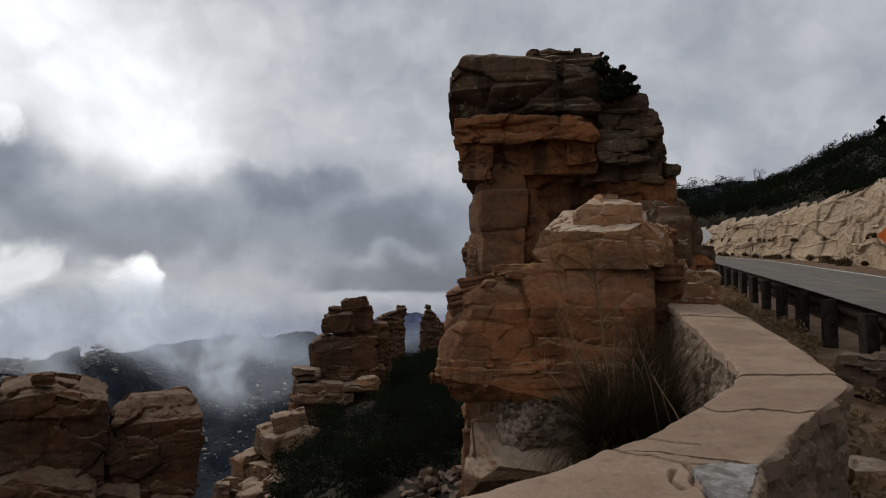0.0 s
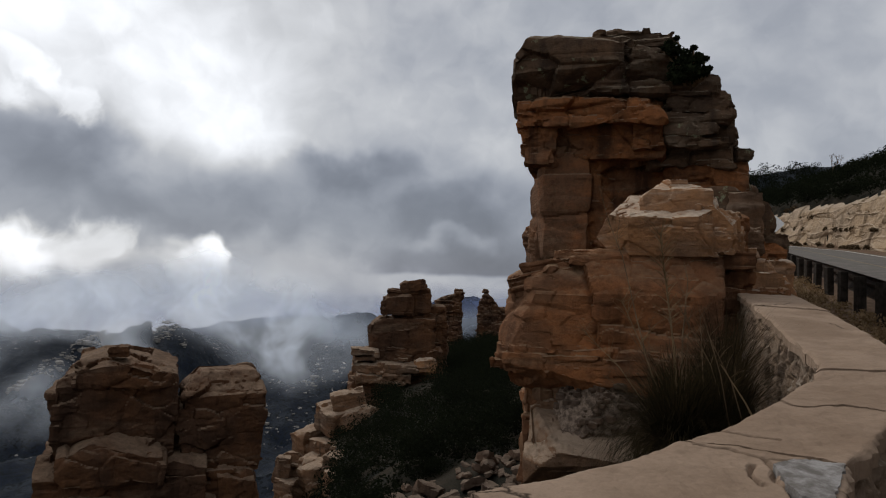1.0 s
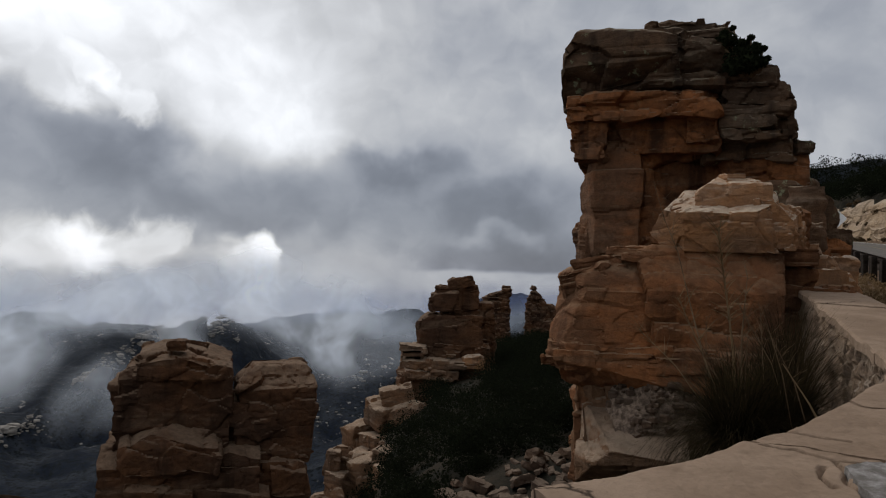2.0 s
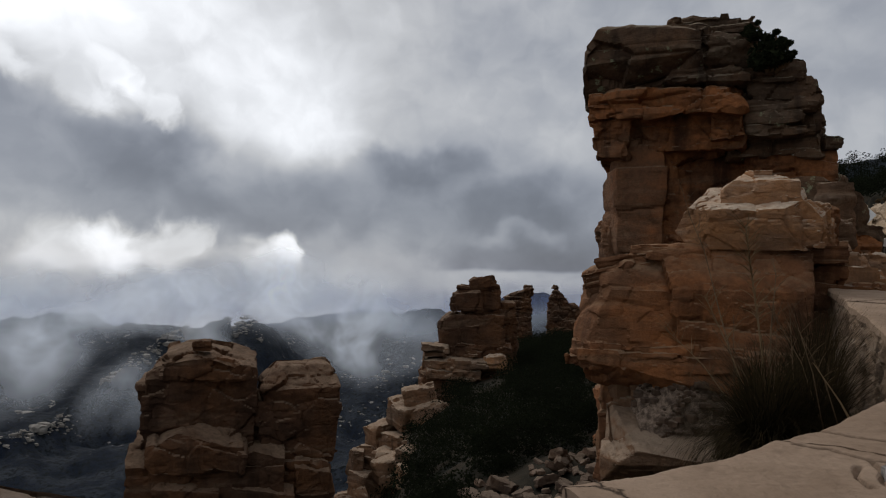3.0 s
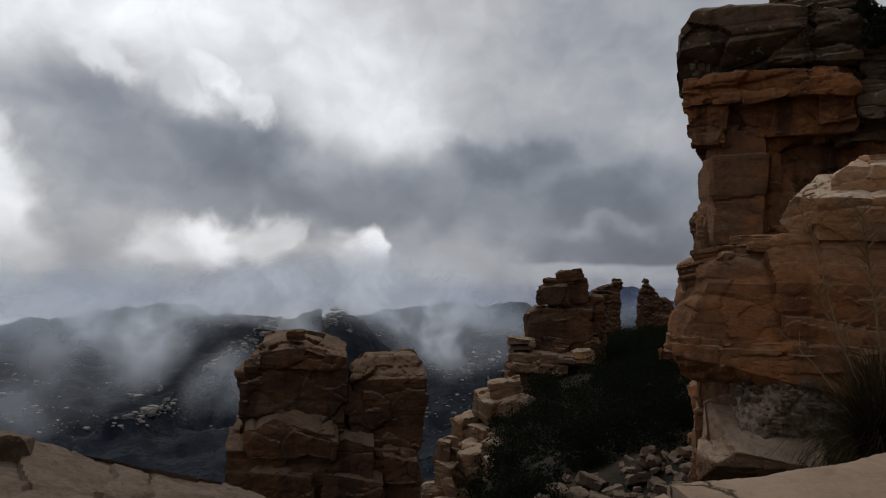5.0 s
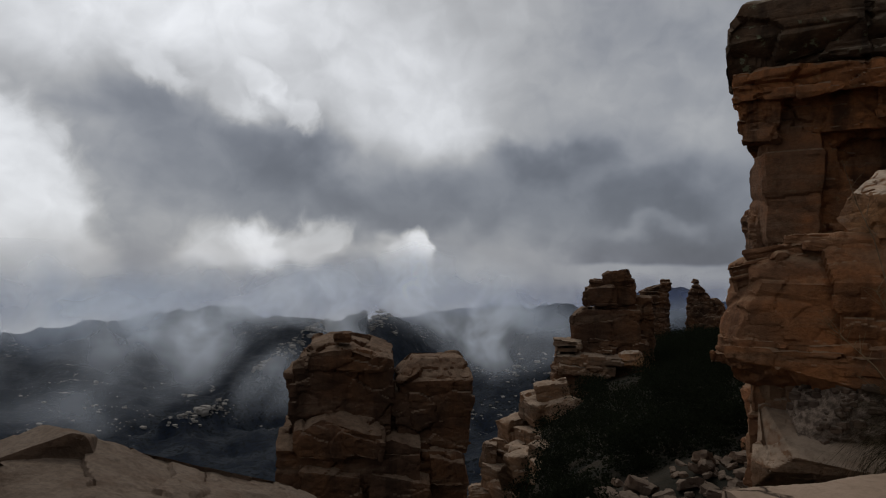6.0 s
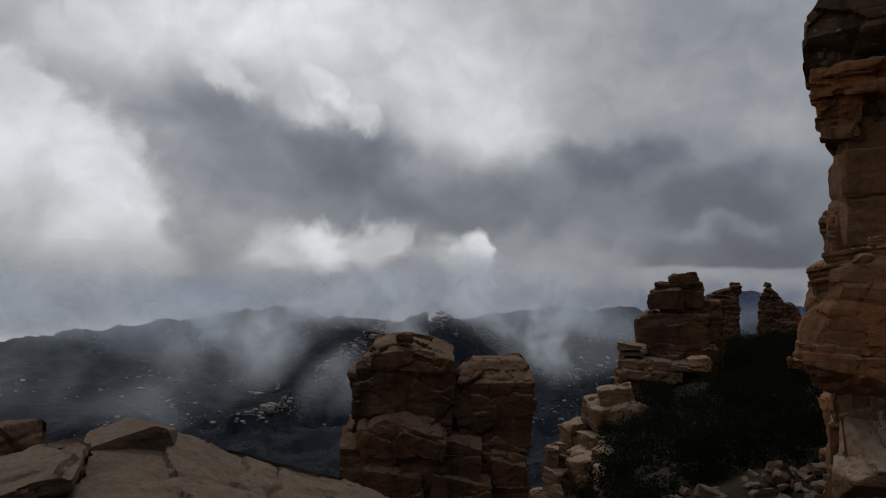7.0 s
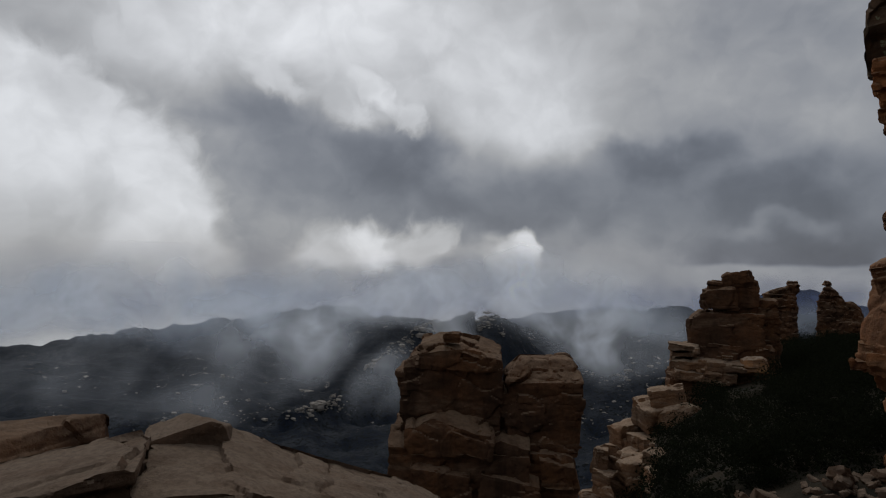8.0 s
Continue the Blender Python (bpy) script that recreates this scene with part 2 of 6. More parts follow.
CONCRETE = concrete_material()
PATCH = mixed_material("pale_patch_mortar", (0.15, 0.135, 0.122), (0.36, 0.34, 0.325), 14, 0.9, 0.02, (0.22, 0.19, 0.17))
DIRT = mixed_material("dry_dirt", (0.105, 0.066, 0.042), (0.17, 0.112, 0.074), 2.0, 0.95, 0.03)
ASPHALT = mixed_material("worn_asphalt", (0.105, 0.095, 0.085), (0.15, 0.135, 0.12), 1.2, 0.85, 0.01)
LINE = mixed_material("worn_road_paint", (0.62, 0.60, 0.55), (0.72, 0.70, 0.64), 4, 0.7, 0.005, (0.3, 0.28, 0.25))
YELLOW = mixed_material("worn_yellow_paint", (0.17, 0.14, 0.09), (0.24, 0.19, 0.11), 4, 0.7, 0.005, (0.12, 0.10, 0.08))
RUST = mixed_material("rusted_steel", (0.022, 0.015, 0.011), (0.045, 0.028, 0.019), 6, 0.75, 0.006)
POST = mixed_material("weathered_post_wood", (0.022, 0.018, 0.015), (0.045, 0.036, 0.029), 8, 0.9, 0.01)
SIGN_BACK = mixed_material("sign_aluminium", (0.74, 0.74, 0.74), (0.82, 0.82, 0.82), 5, 0.55, 0.002)
ORANGE = mixed_material("orange_sign_sheeting", (0.62, 0.13, 0.03), (0.70, 0.17, 0.04), 5, 0.5, 0.002)
# LEAF is kept near black: the shade among the shrubs is in its colour
LEAF = island_material("shade_dark_juniper_leaf", (0.007, 0.009, 0.005), (0.014, 0.017, 0.009))
LEAF_GREEN = island_material("juniper_spray", (0.010, 0.014, 0.007), (0.035, 0.042, 0.021))
LEAF_DRY = island_material("dull_brush_leaf", (0.040, 0.028, 0.016), (0.125, 0.085, 0.048))
BLADE = island_material("beargrass_blade", (0.010, 0.009, 0.005), (0.045, 0.033, 0.016))
# dry blades darkened in colour for the deep shade behind the parapet
BLADE_DRY = island_material("shade_dark_bunchgrass_blade", (0.012, 0.009, 0.005), (0.052, 0.036, 0.019))
STRAW = island_material("dry_straw", (0.15, 0.095, 0.048), (0.30, 0.21, 0.12))
TWIG = mixed_material("grey_twig_bark", (0.11, 0.070, 0.040), (0.20, 0.135, 0.080), 8, 0.9, 0.004)
GRAVEL = mixed_material("conglomerate", (0.115, 0.083, 0.062), (0.33, 0.245, 0.185), 16, 0.95, 0.05)


def terrain_material():
    """Chaparral slopes with pale rock outcrops, the brush tinted blue-black for haze and canyon shade."""
    m = bpy.data.materials.new("haze_blue_chaparral")
    nt = tree_of(m)
    p = position(nt)
    # blue in the brush colour stands for distance haze and canyon shade
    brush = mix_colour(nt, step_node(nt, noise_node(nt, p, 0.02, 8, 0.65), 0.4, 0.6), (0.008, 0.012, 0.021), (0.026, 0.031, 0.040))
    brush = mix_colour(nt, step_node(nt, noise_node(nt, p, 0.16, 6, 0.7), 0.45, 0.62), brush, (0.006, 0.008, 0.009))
    rocks = math_node(nt, "MULTIPLY", step_node(nt, noise_node(nt, p, 0.05, 9, 0.72), 0.60, 0.65), step_node(nt, noise_node(nt, p, 0.0045, 3), 0.46, 0.64))
    c = mix_colour(nt, rocks, brush, (0.34, 0.31, 0.28))
    return finish(m, c, 0.95, noise_node(nt, p, 0.12, 8, 0.7), 1.0, 3.0)


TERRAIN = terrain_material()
# soil coloured near black to carry the shade under the shrubs
SLOPE = mixed_material("shade_dark_slope_soil", (0.010, 0.010, 0.007), (0.032, 0.025, 0.017), 0.6, 0.95, 0.06)


# ---------------------------------------------------------------- shape helpers
def hash01(*ints):
    h = np.zeros(np.broadcast(*ints).shape, dtype=np.uint32)
    for k, i in enumerate(ints):
        h = (h ^ (np.asarray(i).astype(np.int64) & 0xFFFFFFFF).astype(np.uint32) * np.uint32(2654435761 + 40503 * k)) * np.uint32(2246822519)
        h ^= h >> np.uint32(15)
    h = h * np.uint32(3266489917)
    return ((h ^ (h >> np.uint32(16))) & np.uint32(0xFFFFFF)).astype(float) / float(0xFFFFFF)


def value_noise(p, seed=0):
    i = np.floor(p).astype(np.int64)
    f = p - i
    f = f * f * f * (f * (f * 6 - 15) + 10)
    out = np.zeros(len(p))
    for dx in (0, 1):
        for dy in (0, 1):
            for dz in (0, 1):
                w = (f[:, 0] if dx else 1 - f[:, 0]) * (f[:, 1] if dy else 1 - f[:, 1]) * (f[:, 2] if dz else 1 - f[:, 2])
                out += w * hash01(i[:, 0] + dx, i[:, 1] + dy, i[:, 2] + dz, np.full(len(p), seed))
    return out * 2 - 1


def fbm(p, octaves=5, seed=0, gain=0.5):
    p = np.asarray(p, float)
    out, amp, total = np.zeros(len(p)), 1.0, 0.0
    for o in range(octaves):
        out += amp * value_noise(p * 2.03 ** o + 17.3 * o, seed + o)
        total += amp
        amp *= gain
    return out / total


def mesh_from(name, verts, faces, material, smooth=True):
    me = bpy.data.meshes.new(name)
    if isinstance(faces, list):
        me.from_pydata([tuple(v) for v in verts], [], faces)
    else:
        verts, faces = np.asarray(verts, np.float32), np.asarray(faces, np.int32)
        n, k = faces.shape
        me.vertices.add(len(verts))
        me.vertices.foreach_set("co", verts.ravel())
        me.loops.add(n * k)
        me.loops.foreach_set("vertex_index", faces.ravel())
        me.polygons.add(n)
        me.polygons.foreach_set("loop_start", np.arange(0, n * k, k, dtype=np.int32))
        me.update(calc_edges=True)
    me.materials.append(material)
    if smooth:
        me.shade_smooth()
        me.set_sharp_from_angle(angle=radians(24))
    else:
        me.shade_flat()
    me.update()
    return me


def facets(p, cell, seed, off, tilt, crack=0.0):
    """Broken faces: each cell of space is pushed out by its own step and slope, with a crack along its border."""
    q = p / np.asarray(cell)
    q = q + 0.18 * np.stack([value_noise(q * 1.7 + 5 * k, seed + k) for k in range(3)], -1)
    base = np.floor(q - 0.5).astype(np.int64)
    n = len(p)
    best, second = np.full(n, 9.0), np.full(n, 9.0)
    near, vec = np.zeros((n, 3), np.int64), np.zeros((n, 3))
    sd = np.full(n, seed)
    for dx in (0, 1):
        for dy in (0, 1):
            for dz in (0, 1):
                c = base + np.array((dx, dy, dz))
                s = c + 0.15 + 0.7 * np.stack([hash01(c[:, 0], c[:, 1], c[:, 2], sd + 11 * k) for k in range(3)], -1)
                d = ((q - s) ** 2).sum(1)
                hit = d < best
                second = np.where(hit, best, np.minimum(second, d))
                best = np.where(hit, d, best)
                near[hit], vec[hit] = c[hit], (q - s)[hit]
    h = [hash01(near[:, 0], near[:, 1], near[:, 2], sd + 40 + k) * 2 - 1 for k in range(4)]
    out = off * h[0] + tilt * (vec[:, 0] * h[1] + vec[:, 1] * h[2] + vec[:, 2] * h[3])
    if crack:
        out = out - crack * np.exp(-((np.sqrt(second) - np.sqrt(best)) / 0.07) ** 2)
    return out


def thing(name, label, category, place=(0, 0, 0), group="", kind=""):
    e = new(name)
    e.location = place
    return tagged(e, label, category, group, kind)


def attach(name, me, parent, label=""):
    """A mesh, in world places, as one part of a thing that has no turn."""
    ob = new(name, me)
    ob.parent = parent
    base = parent.matrix_basis.translation
    if parent.parent:
        base = base + parent.parent.matrix_basis.translation
    ob.location = -base
    return tagged(ob, label) if label else ob


def part(name, bm, material, parent, label=""):
    me = bpy.data.meshes.new(name)
    bm.to_mesh(me)
    bm.free()
    me.materials.append(material)
    return attach(name, me, parent, label)


def placed(local, origin, az):
    """Local (right, away, up) as seen along a bearing, to the world."""
    a = radians(az)
    u, v = np.array((math.cos(a), -math.sin(a), 0)), np.array((math.sin(a), math.cos(a), 0))
    return np.array((origin[0], origin[1], 0.0))[None] + local[:, :1] * u + local[:, 1:2] * v + local[:, 2:] * np.array((0, 0, 1.0))


def strata_rock(rows, nz, na, seed, expo=3.5, layer=(0.25, 0.7), block=(0.7, 1.8), out=0.12, groove=0.05, rough=0.06, big=0.12, dip=0.0, top_rings=10, dome=0.1, front=0.7, chip=1.0, cell=(1.0, 0.36)):
    """A bedded rock from rows (z, left, right, front, back), bottom to top: blocks proud of one another, with recessed joints."""
    rng = np.random.default_rng(seed)
    rows = np.array(rows, float)
    z0, z1 = rows[0, 0], rows[-1, 0]
    zz = np.linspace(z0, z1, nz)
    prof = np.stack([np.interp(zz, rows[:, 0], rows[:, k]) for k in range(1, 5)], 1)
    nf = int(na * front)
    th = np.concatenate([np.linspace(math.pi, 2 * math.pi, nf, endpoint=False), np.linspace(0, math.pi, na - nf, endpoint=False)])
    c, s = np.cos(th), np.sin(th)
    a = np.maximum((prof[:, 1] - prof[:, 0]) / 2, 0.01)[:, None]
    b = np.maximum((prof[:, 3] - prof[:, 2]) / 2, 0.01)[:, None]
    cu = ((prof[:, 0] + prof[:, 1]) / 2)[:, None]
    cv = ((prof[:, 2] + prof[:, 3]) / 2)[:, None]
    aspect = b / a
    r = 1.0 / (np.abs(c)[None] ** expo + np.abs(s)[None] ** expo) ** (1 / expo)
    du, dv = r * c[None] * a, r * s[None] * b
    Z = np.repeat(zz[:, None], na, 1)
    U, V = cu + du, cv + dv
    pts = np.stack([U, V, Z], -1).reshape(-1, 3)
    size = float(np.mean(a + b)) / 2
    warp = 0.5 * layer[1] * fbm(pts * (0.5 / max(size, 0.3)), 3, seed + 5)
    lz = pts[:, 2] + warp + dip * pts[:, 0]
    bounds = [z0 - 3.0]
    while bounds[-1] < z1 + 3.0:
        bounds.append(bounds[-1] + rng.uniform(*layer))
    bounds = np.array(bounds)
    li = np.clip(np.searchsorted(bounds, lz) - 1, 0, len(bounds) - 2)
    dz = np.minimum(lz - bounds[li], bounds[li + 1] - lz)
    per = np.repeat(np.cumsum(np.concatenate([[0], np.hypot(np.diff(c), np.diff(s))]))[None] * size, nz, 0).reshape(-1)
    per = per + 0.25 * fbm(pts * 1.3 / max(size, 0.5), 3, seed + 9) * block[0]
    bw = block[0] + (block[1] - block[0]) * hash01(li, np.full(len(li), seed))
    bc = per / bw + 7 * hash01(li, np.full(len(li), seed + 3))
    bi = np.floor(bc).astype(np.int64)
    ds = np.minimum(bc - bi, 1 - (bc - bi)) * bw
    off = out * (0.65 * (hash01(li, np.full(len(li), seed + 1)) * 2 - 1) + 0.5 * (hash01(li, bi, np.full(len(li), seed + 2)) * 2 - 1))
    cut = groove * (np.exp(-(dz / (groove * 0.7)) ** 2) + 0.8 * np.exp(-(ds / (groove * 0.6)) ** 2) * (hash01(li, bi, np.full(len(li), seed + 4)) > 0.35))
    patch = np.clip(0.5 + 1.6 * fbm(pts * (0.9 / max(size, 0.3)), 3, seed + 60), 0.0, 1.0)
    d = (off - cut) * (0.35 + 0.65 * patch) + big * fbm(pts * (0.8 / max(size, 0.3)), 3, seed + 20) + rough * fbm(pts * (2.5 / max(size, 0.3)) * np.array((1, 1, 2.2)), 6, seed + 30, 0.6)
    c1, c2 = cell
    if chip:
        d = d + chip * facets(pts, (c1, c1, c1 * 0.75), seed + 70, 0.11 * c1, 0.28 * c1, 0.05 * c1)
        d = d + chip * facets(pts, (c2, c2, c2 * 0.6), seed + 90, 0.07 * c2, 0.20 * c2, 0.04 * c2) * (1.2 - 0.6 * patch)
    n = np.stack([np.repeat(c[None], nz, 0), np.repeat(s[None], nz, 0)], -1).reshape(-1, 2)
    nn = n / np.array((1.0, 1.0))
    pts[:, :2] += nn * d[:, None]
    pts[:, 2] += 0.5 * rough * fbm(pts * (3 / max(size, 0.3)), 4, seed + 40)
    V3 = [pts]
    faces = []
    i, j = np.meshgrid(np.arange(nz - 1), np.arange(na), indexing="ij")
    j2 = (j + 1) % na
    faces.append(np.stack([i * na + j, i * na + j2, (i + 1) * na + j2, (i + 1) * na + j], -1).reshape(-1, 4))
    for end, sign in ((nz - 1, 1), (0, -1)):
        ring = pts[end * na:(end + 1) * na]
        mid = ring.mean(0)
        last = np.arange(end * na, (end + 1) * na)
        for k in range(1, top_rings + 1):
            f = 1 - k / top_rings * 0.985
            q = mid + (ring - mid) * f
            q[:, 2] = mid[2] + (ring[:, 2] - mid[2]) * f + sign * dome * (1 - f * f) + 0.9 * rough * fbm(q * (2.0 / max(size, 0.3)), 5, seed + 50) + chip * 0.6 * facets(q, (c1 * 0.8, c1 * 0.8, 9.0), seed + 95, 0.08 * c1, 0.10 * c1, 0.04 * c1)
            start = sum(len(x) for x in V3)
            V3.append(q)
            cur = np.arange(start, start + na)
            o = np.stack([last, np.roll(last, -1), np.roll(cur, -1), cur], -1)
            faces.append(o if sign > 0 else o[:, ::-1])
            last = cur
    return np.concatenate(V3), np.concatenate(faces)


def turned(p, rz=0.0, rx=0.0, ry=0.0):
    m = np.array(Euler((radians(rx), radians(ry), radians(rz))).to_matrix())
    return p @ m.T


def rock_thing(name, label, category, pieces, material, place, group=""):
    """pieces: (part name, verts, faces, label[, material]) in world places."""
    t = thing(name, label, category, place, group)
    for q in pieces:
        attach(q[0], mesh_from(q[0], q[1], q[2], q[4] if len(q) > 4 else material), t, q[3])
    return t


def crag(box, seed, cuts=(), rz=0.0, tilt=0.0, step=0.03, beds=(0.15, 0.5), out=0.03, groove=0.02, chip=0.6, rough=0.03, cell=(0.7, 0.22), chops=8, chop=(0.90, 0.985), dip=0.0):
    """An angular joint block. box: left, right, bottom, top, front, back; cuts: (normal, offset) in the unit box."""
    u0, u1, z0, z1, v0, v1 = box
    rng = np.random.default_rng(seed)
    half = np.array((u1 - u0, v1 - v0, z1 - z0)) / 2
    mid = np.array((u0 + u1, v0 + v1, z0 + z1)) / 2
    n = np.clip((2 * half / (np.array((1.0, 1.7, 1.0)) * step)).astype(int), 5, 230)
    quads = []
    for ax in range(3):
        a, b = [k for k in range(3) if k != ax]
        i, j = np.meshgrid(np.arange(n[a]), np.arange(n[b]), indexing="ij")
        for end in (0, n[ax]):
            q = np.zeros((i.size, 4, 3), np.int64)
            q[:, :, ax] = end
            for c, (di, dj) in enumerate(((0, 0), (1, 0), (1, 1), (0, 1))):
                q[:, c, a], q[:, c, b] = i.ravel() + di, j.ravel() + dj
            if (end == 0) == (ax != 1):
                q = q[:, ::-1]
            quads.append(q)
    quads = np.concatenate(quads)
    key = (quads[..., 0] * 512 + quads[..., 1]) * 512 + quads[..., 2]
    keys, faces = np.unique(key.ravel(), return_inverse=True)
    faces = faces.reshape(-1, 4)
    p = np.stack([keys // 262144, keys // 512 % 512, keys % 512], -1) / n * 2.0 - 1.0
    planes = []
    for _ in range(chops):
        m = rng.choice((-1.0, 1.0), 3) * rng.uniform(0.35, 1.0, 3)
        m[rng.integers(0, 3)] *= rng.uniform(0.0, 0.35)
        planes.append((m, np.abs(m).sum() / np.linalg.norm(m) * rng.uniform(*chop)))
    for m, o in list(cuts) + planes:
        m = np.array(m, float)
        m /= np.linalg.norm(m)
        p = p - m[None] * np.maximum(p @ m - o, 0)[:, None]
    p = p * half
    fn = np.cross(p[faces[:, 2]] - p[faces[:, 0]], p[faces[:, 3]] - p[faces[:, 1]])
    nrm = np.zeros_like(p)
    for c in range(4):
        np.add.at(nrm, faces[:, c], fn)
    nrm /= np.maximum(np.linalg.norm(nrm, axis=1), 1e-9)[:, None]
    side = np.sqrt(np.clip(1 - nrm[:, 2] ** 2, 0, 1))
    size = float(half.min()) * 2
    w = p + mid
    lz = p[:, 2] + 0.35 * beds[0] * fbm(w * (0.9 / max(beds[1], 0.05)) * np.array((0.35, 0.35, 0.6)), 3, seed + 5) + dip * p[:, 0]
    bounds = [-half[2] * 1.5 - 2 * beds[1]]
    while bounds[-1] < half[2] * 1.5 + 2 * beds[1]:
        bounds.append(bounds[-1] + rng.uniform(*beds))
    bounds = np.array(bounds)
    li = np.clip(np.searchsorted(bounds, lz) - 1, 0, len(bounds) - 2)
    dz = np.minimum(lz - bounds[li], bounds[li + 1] - lz)
    some = np.clip(0.5 + 2.2 * fbm(w / max(beds[1] * 3, 0.2), 3, seed + 60), 0, 1)
    d = side * some * (out * (hash01(li, np.full(len(li), seed)) * 2 - 1) - groove * np.exp(-(dz / (groove * 0.8)) ** 2))
    c1, c2 = cell
    d = d + chip * facets(w, (c1, c1, c1 * 0.7), seed + 70, 0.06 * c1, 0.22 * c1, 0.05 * c1)
    d = d + chip * (1.2 - 0.7 * some) * facets(w, (c2, c2, c2 * 0.55), seed + 90, 0.06 * c2, 0.20 * c2, 0.05 * c2)
    d = d + rough * fbm(w * (1.6 / c1) * np.array((1, 1, 1.8)), 6, seed + 30, 0.58)
    p = p + nrm * np.clip(d, -0.35 * size, 0.35 * size)[:, None]
    return turned(p, rz, 0.0, tilt) + mid, faces


def crag_thing(name, label, category, O, AZ, blocks, place, **common):
    """blocks: (part name, box, seed, material, part label, settings); each is one joint block of the rock."""
    pc = []
    for q, box, seed, mat, lab, kw in blocks:
        v, f = crag(box, seed, **{**common, **kw})
        pc.append((q, placed(v, O, AZ), f, lab, mat))
    return rock_thing(name, label, category, pc, ROCK, place)


def boulder_thing(name, label, place, size, seed, material, rz=0, rx=0, ry=0, grain=16, group="", category="boulder", cuts=(), bed=0.0, **kw):
    """A single loose boulder; place is the middle of its base."""
    w, d, h = size
    c = min(size)
    kw = {**dict(beds=(bed * 0.6, bed * 1.4) if bed else (0.3 * h, 0.7 * h), out=0.03 * c, groove=0.03 * c, chip=0.7, rough=0.05 * c, cell=(0.75 * c, 0.3 * c), chops=14, chop=(0.76, 0.96)), **kw}
    p, f = crag((-w / 2, w / 2, -h / 2, h / 2, -d / 2, d / 2), seed, cuts, step=max(size) / grain, **kw)
    p = turned(p, rz, rx, ry)
    p[:, 2] -= p[:, 2].min() + 0.12 * h
    ob = new(name, mesh_from(name, p, f, material))
    ob.location = place
    return tagged(ob, label, category, group)


def tube(points, radii, sides=6):
    """A tapered tube along points."""
    pts = [Vector(q) for q in points]
    vs, fs = [], []
    for k, q in enumerate(pts):
        t = (pts[min(k + 1, len(pts) - 1)] - pts[max(k - 1, 0)]).normalized()
        a = t.orthogonal().normalized()
        b = t.cross(a)
        for s in range(sides):
            w = 2 * math.pi * s / sides
            vs.append(tuple(q + (a * math.cos(w) + b * math.sin(w)) * radii[k]))
    for k in range(len(pts) - 1):
        for s in range(sides):
            s2 = (s + 1) % sides
            fs.append((k * sides + s, k * sides + s2, (k + 1) * sides + s2, (k + 1) * sides + s))
    fs.append(tuple(range(sides))[::-1])
    fs.append(tuple((len(pts) - 1) * sides + s for s in range(sides)))
    return vs, fs


def joined(pieces):
    vs, fs = [], []
    for v, f in pieces:
        n = len(vs)
        vs.extend(v)
        fs.extend([tuple(i + n for i in q) for q in f])
    return vs, fs


def leaves(centres, radii, count, size, seed, flat=0.8):
    """Many small leaf sprays scattered through clumps; each is a bent pair of triangles."""
    rng = np.random.default_rng(seed)
    centres, radii = np.asarray(centres, float), np.asarray(radii, float)
    if radii.ndim == 1:
        radii = np.repeat(radii[:, None], 3, 1)
    k = rng.integers(0, len(centres), count)
    d = rng.normal(size=(count, 3))
    d /= np.linalg.norm(d, axis=1)[:, None]
    p = centres[k] + d * radii[k] * (rng.uniform(0.25, 1.0, count) ** 0.5)[:, None] * np.array((1, 1, flat))
    a = rng.normal(size=(count, 3)) + d * 0.6
    a /= np.linalg.norm(a, axis=1)[:, None]
    b = np.cross(a, rng.normal(size=(count, 3)))
    b /= np.linalg.norm(b, axis=1)[:, None]
    s = size * rng.uniform(0.6, 1.5, count)[:, None] * ((radii[k, :1] / radii[:, 0].mean()) ** 0.7)
    n = np.cross(a, b)
    v = np.stack([p - a * s, p + b * s * 0.45 + n * s * 0.2, p + a * s, p - b * s * 0.45 + n * s * 0.2], 1).reshape(-1, 3)
    f = np.arange(count * 4).reshape(-1, 4)
    return v, f


# ---------------------------------------------------------------- the lie of the land
EDGE_R = np.array([0, 1.7, 2.3, 4.2, 6, 9.4, 13.8, 21, 28, 44, 88, 300, 6000])
EDGE_AZ = np.array([-60, -20, 12, 24, 21.4, 18.2, 19, 17, 20, 17, 13, 13, 13])
RAIL_Y = np.array([-60, 0, 8.07, 12.1, 17.1, 26.8, 41, 60, 82, 110])
RAIL_X = np.array([-16, 2.75, 5.34, 6.64, 8.22, 11.2, 15.7, 21.6, 25.2, 24.0])
BANK_Y = np.array([-80, 0, 29, 38.7, 57.7, 75, 95, 120, 150, 200])
BANK_X = np.array([-8, 12.5, 22.4, 26, 33.4, 36, 36.5, 33, 24, -40])
